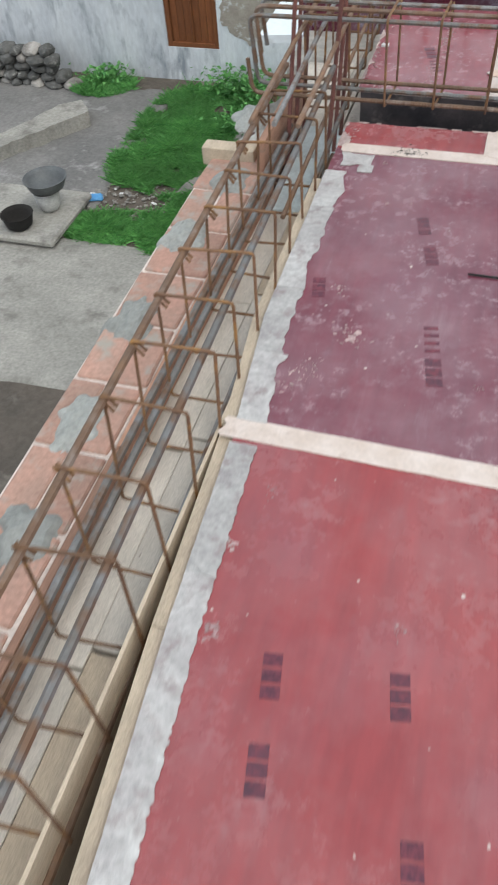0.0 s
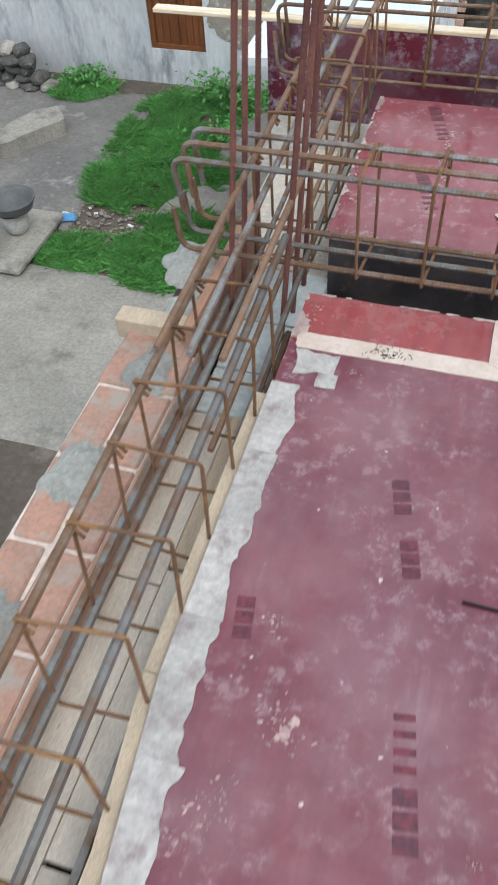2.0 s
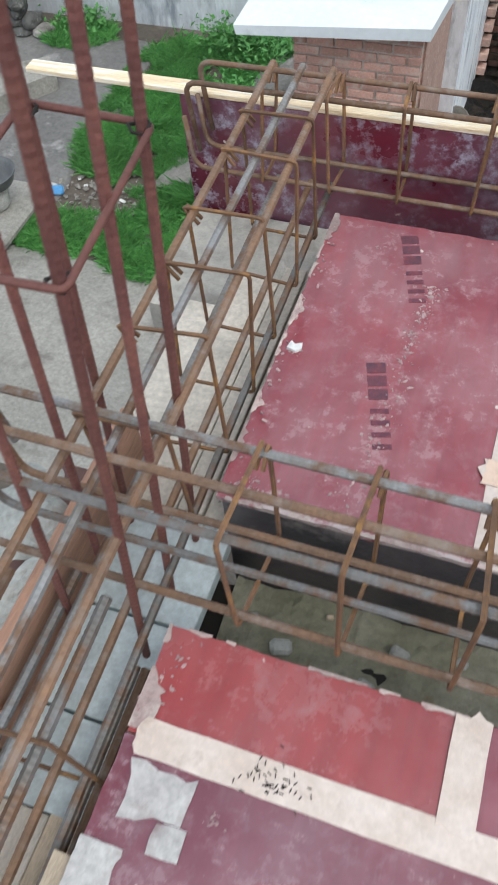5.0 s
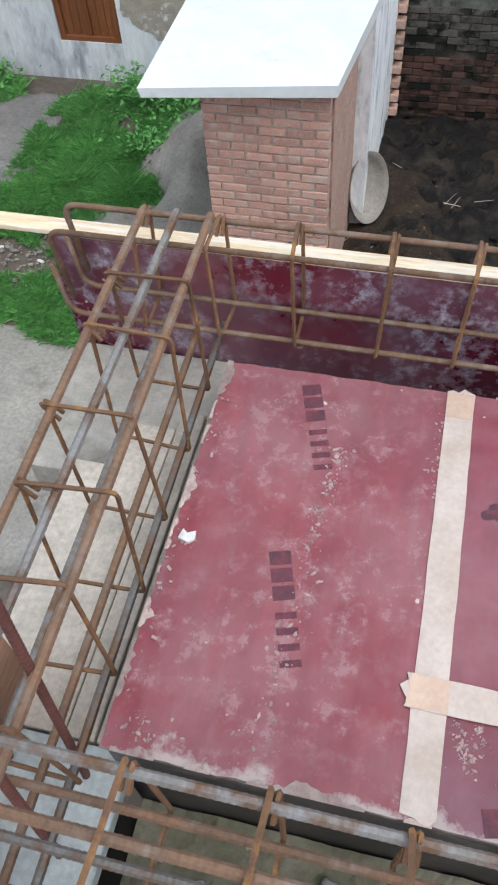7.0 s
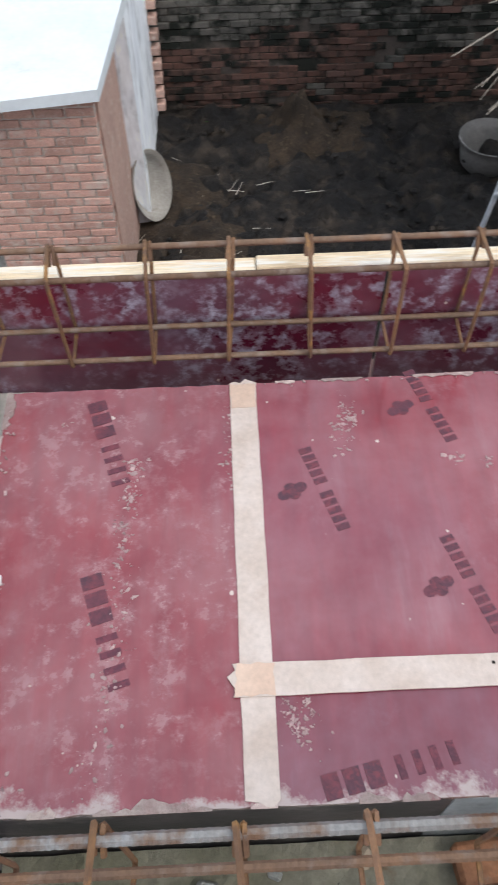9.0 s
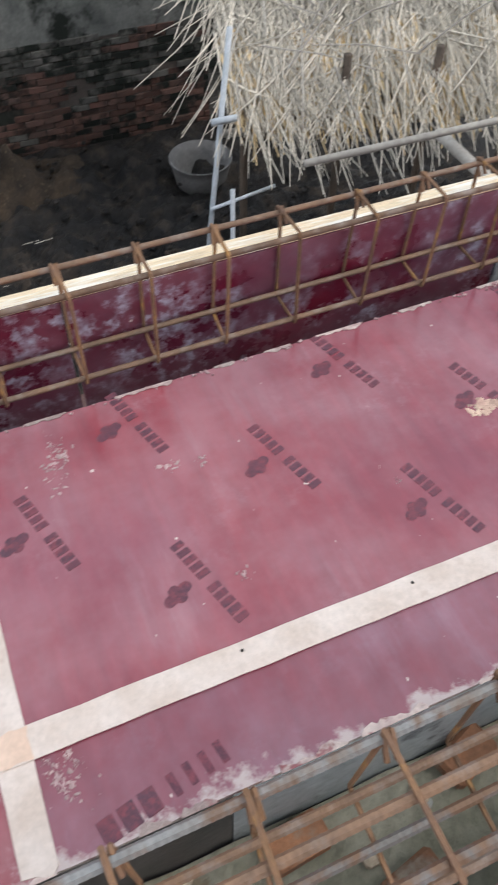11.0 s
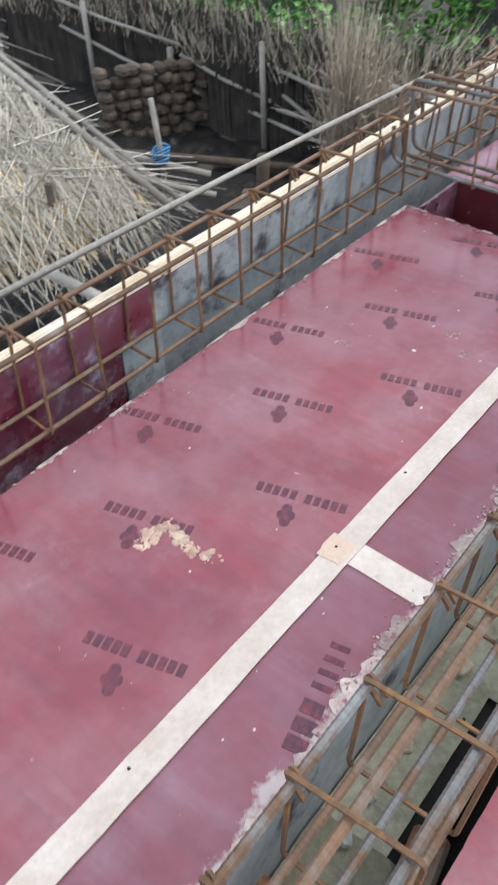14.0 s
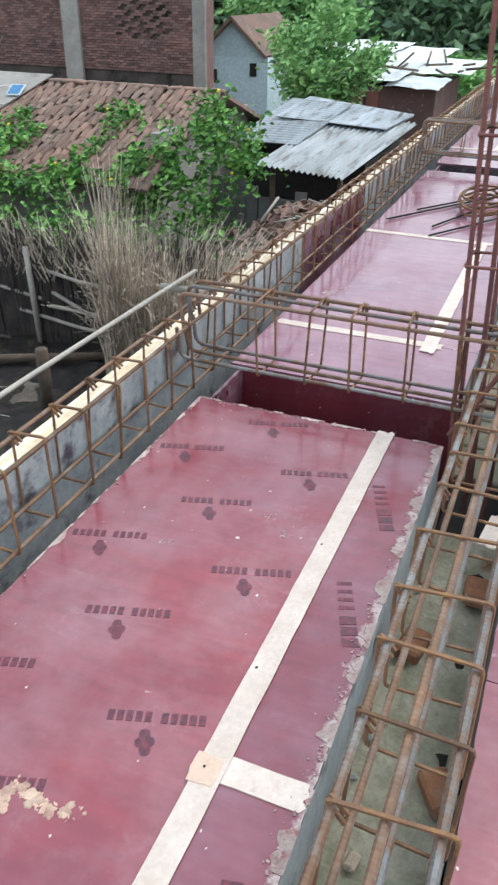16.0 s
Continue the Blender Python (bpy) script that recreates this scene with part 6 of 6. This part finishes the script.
tagged(child(leaves_mesh("leaves", c, 0.07, M["vine"], rv, 0.9), bush), kind="stuff")
c = [(rv.gauss(12.3, 0.4), rv.gauss(14.3, 1.2), GROUND + rv.uniform(1.2, 3.0)) for k in range(1500)]
bush2 = thing("bush", "bright yellow-green shrub above the reed fence", "bush")
tagged(child(leaves_mesh("leaves", c, 0.08, M["vine"], rv, 0.9), bush2), kind="stuff")

for owner, bx, by in ((bush, 11.9, 10.0), (bush2, 12.3, 14.3)):
    for k in range(9):
        rod("stem", [(bx + rv.uniform(-.2, .2), by + rv.uniform(-.7, .7), GROUND - 0.05), (bx + rv.uniform(-.3, .3), by + rv.uniform(-1, 1), GROUND + rv.uniform(1.2, 2.0))], 0.015, M["bark"], owner, 5)

# corrugated shed
tin = thing("tin_shed", "plank shed with a rusty corrugated grey sheet roof", "shed")


def corrugated(name, a, b, c2, d2, waves, amp, material, parent):
    """A corrugated sheet between four corners, waves across a to b."""
    a, b, c2, d2 = map(Vector, (a, b, c2, d2))
    n = waves * 6
    nrm = (b - a).cross(d2 - a).normalized()
    v = []
    for i in range(n + 1):
        t = i / n
        off = nrm * amp * math.sin(2 * math.pi * waves * t)
        p, q = a.lerp(b, t) + off, d2.lerp(c2, t) + off
        v += [p, q, p - nrm * 0.004, q - nrm * 0.004]
    f = []
    for i in range(n):
        k = i * 4
        f += [(k, k + 4, k + 5, k + 1), (k + 2, k + 3, k + 7, k + 6)]
    ob = mesh_object(name, v, f, material)
    for p in ob.data.polygons:
        p.use_smooth = True
    return child(ob, parent)


corrugated("roof_sheet", (18.4, 10.2, -2.0), (22.0, 10.0, -1.5), (21.8, 8.3, -1.52), (18.2, 8.5, -1.95), 20, 0.03, M["tin"], tin)
corrugated("roof_sheet", (16.4, 6.9, -2.2), (16.6, 8.9, -2.12), (21.8, 8.6, -1.66), (21.5, 6.5, -1.82), 16, 0.03, M["tin"], tin)
corrugated("roof_sheet", (20.0, 9.7, -1.66), (22.6, 9.7, -1.5), (22.0, 6.7, -1.70), (20.2, 7.0, -1.8), 14, 0.03, M["tin"], tin)
for k in range(11):
    y = 7.0 + k * 0.28
    part("plank", box((16.95 + rv.uniform(-.02, .02), y, GROUND - 0.1), (17.0, y + 0.26, -2.9 + rv.uniform(-.1, .25) + (0.45 if k > 7 else 0)), 0.006), M["board_grey"], tin)
# added near-black box for the deep shade under the roof sheets
part("back_wall", box((18.5, 7.0, GROUND - 0.1), (22.0, 10.0, -2.3)), M["dark"], tin)
for y in (7.1, 8.6, 10.0):
    rod("post", [(16.9, y, GROUND - 0.1), (16.9, y, -2.15)], 0.06, M["bark"], tin, 7)

# far brick house under construction
far = thing("brick_house", "unplastered two-storey brick house with a concrete pillar", "house")
part("wall", box((27.0, 15.2, GROUND - 0.1), (27.4, 34, 3.2)), M["mortar_old"], far)
part("side_wall", box((27.4, 15.2, GROUND - 0.1), (28.4, 15.5, 3.2)), M["brick_far"], far)
brick_face(far, 15.2, 24.5, -1.6, 1.2, 26.98, M["brick_far"], 55, 280, 0.24, 0.085, 0.012, "y", skip=lambda x, z: (16.0 < x < 18.0 and -0.6 < z < 0.6 and (int(x / 0.24) + int(z / 0.085 + 40)) % 3 == 0))
part("pillar", box((26.82, 19.6, GROUND), (26.97, 20.3, 3.2), 0.01), M["render_grey"], far, "grey concrete pillar")
part("pillar", box((26.82, 14.8, GROUND), (26.97, 15.25, 3.2), 0.01), M["render_grey"], far)
part("roof_slab", box((26.7, 14.9, 3.2), (28.6, 34.2, 3.4), 0.02), M["render_grey"], far)

# pale blue cottage
cot = thing("blue_cottage", "pale blue plastered cottage with a clay tile gable roof", "cottage")
part("wall", box((34.0, 15.3, GROUND - 0.1), (39.0, 18.4, -1.6)), M["blue_wall"], cot)
gv = [(34.0, 15.3, -1.6), (34.0, 18.4, -1.6), (34.0, 16.85, -0.2), (34.25, 15.3, -1.6), (34.25, 18.4, -1.6), (34.25, 16.85, -0.2)]
child(mesh_object("gable", gv, [(0, 1, 2), (5, 4, 3), (0, 3, 4, 1), (1, 4, 5, 2), (2, 5, 3, 0)], M["blue_wall"]), cot)
for s in (-1, 1):
    part("roof_slope", box((33.7, -2.1, -0.1), (39.3, 0.0, 0.02) if s > 0 else (39.3, 0.0, 0.02), 0.01, pose(0, 16.85, -0.1, 0, 0, 0) @ pose(0, 0, 0, 42, 0, 0) if s > 0 else pose(0, 16.85, -0.1) @ Matrix.Diagonal((1, -1, 1, 1)) @ pose(0, 0, 0, 42, 0, 0)), M["clay_tile"], cot)
part("window", box((33.96, 17.6, -2.6), (33.99, 17.9, -2.1)), M["dark"], cot)
part("window", box((33.96, 15.8, -2.3), (33.99, 16.1, -1.8)), M["dark"], cot)

# far shed with tarpaulins
barn = thing("tarp_shed", "brick and rusty board shed under pale plastic tarpaulins", "shed")
part("wall", box((33.5, 8.2, GROUND - 0.1), (39.0, 12.4, -2.35)), M["brick_far"], barn)
part("door", box((33.4, 10.4, GROUND), (33.48, 12.2, -2.5)), M["rust_door"], barn, "rusty red board front")
for y in (10.9, 11.6):
    part("door_rail", box((33.36, y, GROUND), (33.40, y + 0.08, -2.5)), M["dark"], barn)
rtp = random.Random(43)
for a, b, y0, y1, dz in ((32.9, 36.0, 8.0, 10.2, 0.0), (33.3, 40.0, 9.8, 12.8, 0.12), (36.5, 42.0, 7.4, 10.6, 0.2), (40.5, 47.0, 9.5, 14.5, 0.3), (42, 48, 12, 16.5, .45)):
    v, nn = [], 9
    for j in range(nn):
        for i in range(nn):
            v.append((a + (b - a) * i / 8, y0 + (y1 - y0) * j / 8, -2.25 + dz + 0.03 * (a + (b - a) * i / 8 - a) + rtp.uniform(-.05, .05)))
    f = [(j * nn + i, j * nn + i + 1, (j + 1) * nn + i + 1, (j + 1) * nn + i) for j in range(8) for i in range(8)]
    child(mesh_object("tarpaulin", v, f, M["tarp"]), barn)
for k in range(16):
    p = Vector((rtp.uniform(33, 41), rtp.uniform(7.4, 12), -2.0 + rtp.uniform(0, .2)))
    rod("stick", [p, p + Vector((rtp.uniform(-2, 2), rtp.uniform(-1.3, 1.3), rtp.uniform(-.1, .5)))], 0.05, M["bark"], barn, 5)


def tree(x, y, z, height, spread, n, leaf, mat, label, seed, name="tree"):
    """A tapered trunk with limbs, and a crown of leaf clumps with gaps."""
    rnd = random.Random(seed)
    root = thing(name, label, "tree")
    v, f = sweep([(x, y, z), (x + 0.1, y, z + height * 0.3), (x, y + 0.1, z + height * 0.65)], 0.04 * height, 7)
    child(mesh_object("trunk", v, f, M["bark"]), root)
    tips = []
    for k in range(9):
        a = rnd.uniform(0, 6.28)
        s = Vector((x, y, z + height * rnd.uniform(0.25, 0.6)))
        e = Vector((x + math.cos(a) * spread * rnd.uniform(.4, .9), y + math.sin(a) * spread * rnd.uniform(.4, .9), z + height * rnd.uniform(0.55, 0.97)))
        rod("limb", [s, s.lerp(e, 0.5) + Vector((0, 0, 0.1)), e], 0.012 * height, M["bark"], root, 5)
        tips += [e, s.lerp(e, 0.6)]
    tips += [Vector((x + rnd.gauss(0, spread * .5), y + rnd.gauss(0, spread * .5), z + height * rnd.uniform(0.4, 1.0))) for k in range(26)]
    c = []
    for k in range(n):
        t = rnd.choice(tips)
        c.append(t + Vector((rnd.gauss(0, 1), rnd.gauss(0, 1), rnd.gauss(0, 0.8))) * spread * 0.17)
    tagged(child(leaves_mesh("crown", c, leaf, mat, rnd, 1.3), root), kind="stuff")
    return root


tree(25.2, 10.1, GROUND, 4.7, 1.55, 6500, 0.085, M["tree_leaf"], "light green feathery tree with yellow flowers beside the sheds", 61)
tree(47.0, 18.5, GROUND, 6.5, 3.0, 4200, 0.2, M["tree_leaf"], "light green tree behind the sheds", 62)
rw = random.Random(71)
woods = []
for k in range(34000):
    a = rw.uniform(0.0, 0.62)
    d = rw.uniform(58, 95)
    top = 1.5 + 4.5 * (0.5 + 0.5 * noise.noise(Vector((a * 9, d * 0.05, 1))))
    woods.append((d * math.cos(a), d * math.sin(a) + 1.0, GROUND + rw.uniform(0, 1) ** 0.8 * (top + 4 + (d - 58) * 0.12)))
tagged(leaves_mesh("far_woods", woods, 0.42, M["hazy_leaf"], rw, 1.2), "dense green trees in the distance", "woods", kind="stuff")
bank = [(d * math.cos(a), d * math.sin(a), GROUND + h) for d, h in ((97, -1), (97, 16), (99, 16), (99, -1)) for a in (-0.3 + 0.06 * k for k in range(32))]
bf = [(j * 32 + k, j * 32 + k + 1, (j + 1) * 32 + k + 1, (j + 1) * 32 + k) for j in range(3) for k in range(31)]
tagged(mesh_object("backdrop", bank, bf, M["hazy_leaf"]), "dark green wooded bank in the distance", "backdrop", kind="structure")
low = [(rw.uniform(42, 60), rw.uniform(2, 22), GROUND + rw.uniform(0, 1.4)) for k in range(5000)]
tagged(leaves_mesh("crop_field", low, 0.3, M["tree_leaf"], rw, 1.2), "green crop field beyond the sheds", "field", kind="stuff")

rl0 = random.Random(90)
# grass and litter beside the track


def blades(name, clumps, n, h, mat, label, seed):
    """Grass in uneven clumps (x, y, radius in x, radius in y), thinning to their rims."""
    rnd = random.Random(seed)
    v, f = [], []
    area = [c[2] * c[3] for c in clumps]
    for k in range(n):
        cx, cy, rx, ry = rnd.choices(clumps, area)[0]
        a, q = rnd.uniform(0, 6.28), rnd.random() ** 0.6 * 1.1
        x, y = cx + rx * q * math.cos(a), cy + ry * q * math.sin(a)
        lush = noise.noise(Vector((x * 1.7, y * 1.7, 4))) + 0.5 * noise.noise(Vector((x * 5, y * 5, 1)))
        if lush < -0.42 or y > 11.9:
            continue
        hh = h * rnd.uniform(0.4, 1.3) * (0.8 + 1.1 * max(0, lush))
        a = rnd.uniform(0, 6.28)
        w = rnd.uniform(0.003, 0.007)
        lx, ly = rnd.gauss(0, 0.7) * hh, rnd.gauss(0, 0.7) * hh
        k0 = len(v)
        v += [(x - w * math.cos(a), y - w * math.sin(a), GROUND), (x + w * math.cos(a), y + w * math.sin(a), GROUND), (x + lx * .4 + w * math.cos(a), y + ly * .4 + w * math.sin(a), GROUND + hh * 0.6), (x + lx, y + ly, GROUND + hh)]
        f += [(k0, k0 + 1, k0 + 2), (k0, k0 + 2, k0 + 3)]
    return tagged(mesh_object(name, v, f, mat), label, "grass", kind="stuff")


blades("grass", [(-3.75, 9.3, 0.75, 0.75), (-3.6, 10.3, 0.95, 0.8), (-3.1, 11.0, 1.2, 0.8), (-2.6, 10.2, 0.9, 0.9), (-5.9, 11.45, 0.5, 0.35), (-3.6, 7.75, 1.0, 0.28), (-2.8, 8.6, 0.75, 0.8), (-4.2, 7.58, 0.6, 0.26), (-3.1, 7.6, 0.6, 0.4), (-4.35, 9.6, 0.45, 0.9), (-4.2, 10.8, 0.6, 0.7), (-3.4, 9.0, 0.7, 0.6)], 260000, 0.095, M["grass"], "bright green grass and weeds beside the track", 81)
c = []
for cx, cy, r, n in ((-2.6, 11.2, 0.45, 900), (-3.6, 11.5, 0.4, 600), (-5.9, 11.6, 0.3, 350), (-3.2, 10.4, 0.3, 300), (-2.3, 10.6, 0.4, 600)):
    c += [(rl0.gauss(cx, r * 0.7), min(11.8, rl0.gauss(cy, r * 0.5)), GROUND + rl0.uniform(0.05, 0.5) * r * 1.8) for k in range(n)]
tagged(leaves_mesh("weed_leaves", c, 0.035, M["grass"], rl0, 1.1), "broad-leaved green weeds at the white wall", "weeds", kind="stuff")
blades("weeds", [(0.3, 11.3, 0.3, 0.12)], 160, 0.1, M["vine"], "small weeds sprouting in the mud", 83)
litter = thing("litter", "scattered plastic litter and rubble by the track", "litter")
rl = random.Random(91)
for k in range(46):
    x, y = rl.uniform(-4.7, -3.3), rl.uniform(7.75, 8.9)
    s = rl.uniform(0.012, 0.045)
    part("scrap", box((-s, -s * 0.6, 0), (s, s * 0.6, s * 0.5), s * 0.2, pose(x, y, GROUND + 0.01, rl.uniform(-20, 20), rl.uniform(-20, 20), rl.uniform(0, 180))), M["rubbish_white"] if rl.random() < 0.45 else M["gravel"], litter)
part("scrap", box((-.1, -.07, 0), (.1, .07, .05), .02, pose(-4.6, 8.25, GROUND + 0.02, 5, 8, 30)), M["blue_rope"], litter, "blue plastic bag")
bm = bmesh.new()
for k in range(420):
    x, y, s = rl.uniform(-4.75, -3.2), rl.uniform(7.7, 8.95), 0.006 + 0.02 * rl.random() ** 2
    add_box(bm, (-s, -s * 0.7, 0), (s, s * 0.7, s * 0.7), 0, pose(x, y, GROUND + 0.012, rl.uniform(-20, 20), rl.uniform(-20, 20), rl.uniform(0, 180)))
tagged(part("rubble_crumbs", bm, M["gravel"], litter), kind="stuff")
# trampled clods and straw in the yard
bm = bmesh.new()
for k in range(1500):
    x, y = rl.uniform(-0.5, 5.5), rl.uniform(5.0, 11.5)
    s = 0.015 + 0.05 * rl.random() ** 2
    r0 = bmesh.ops.create_icosphere(bm, subdivisions=1, radius=s, matrix=pose(x, y, GROUND + 0.13 + 0.16 * noise.noise(Vector((x * 2.2, y * 2.2, 11))), 0, 0, rl.uniform(0, 90)) @ Matrix.Diagonal((1, 0.8, 0.5, 1)))
tagged(part("mud_clods", bm, M["mud"]), "trampled clods of black mud", "mud", kind="stuff")
st = []
for k in range(60):
    x, y = rl.gauss(0.1, 0.6), rl.gauss(8.4, 0.9)
    a = rl.uniform(0, 6.28)
    st.append(((x, y, GROUND + 0.16), (x + 0.2 * math.cos(a), y + 0.2 * math.sin(a), GROUND + 0.19), 0.004, 0))
tagged(stalks_mesh("loose_straw", st, M["straw"]), "loose straw scattered on the mud", "straw", kind="stuff")
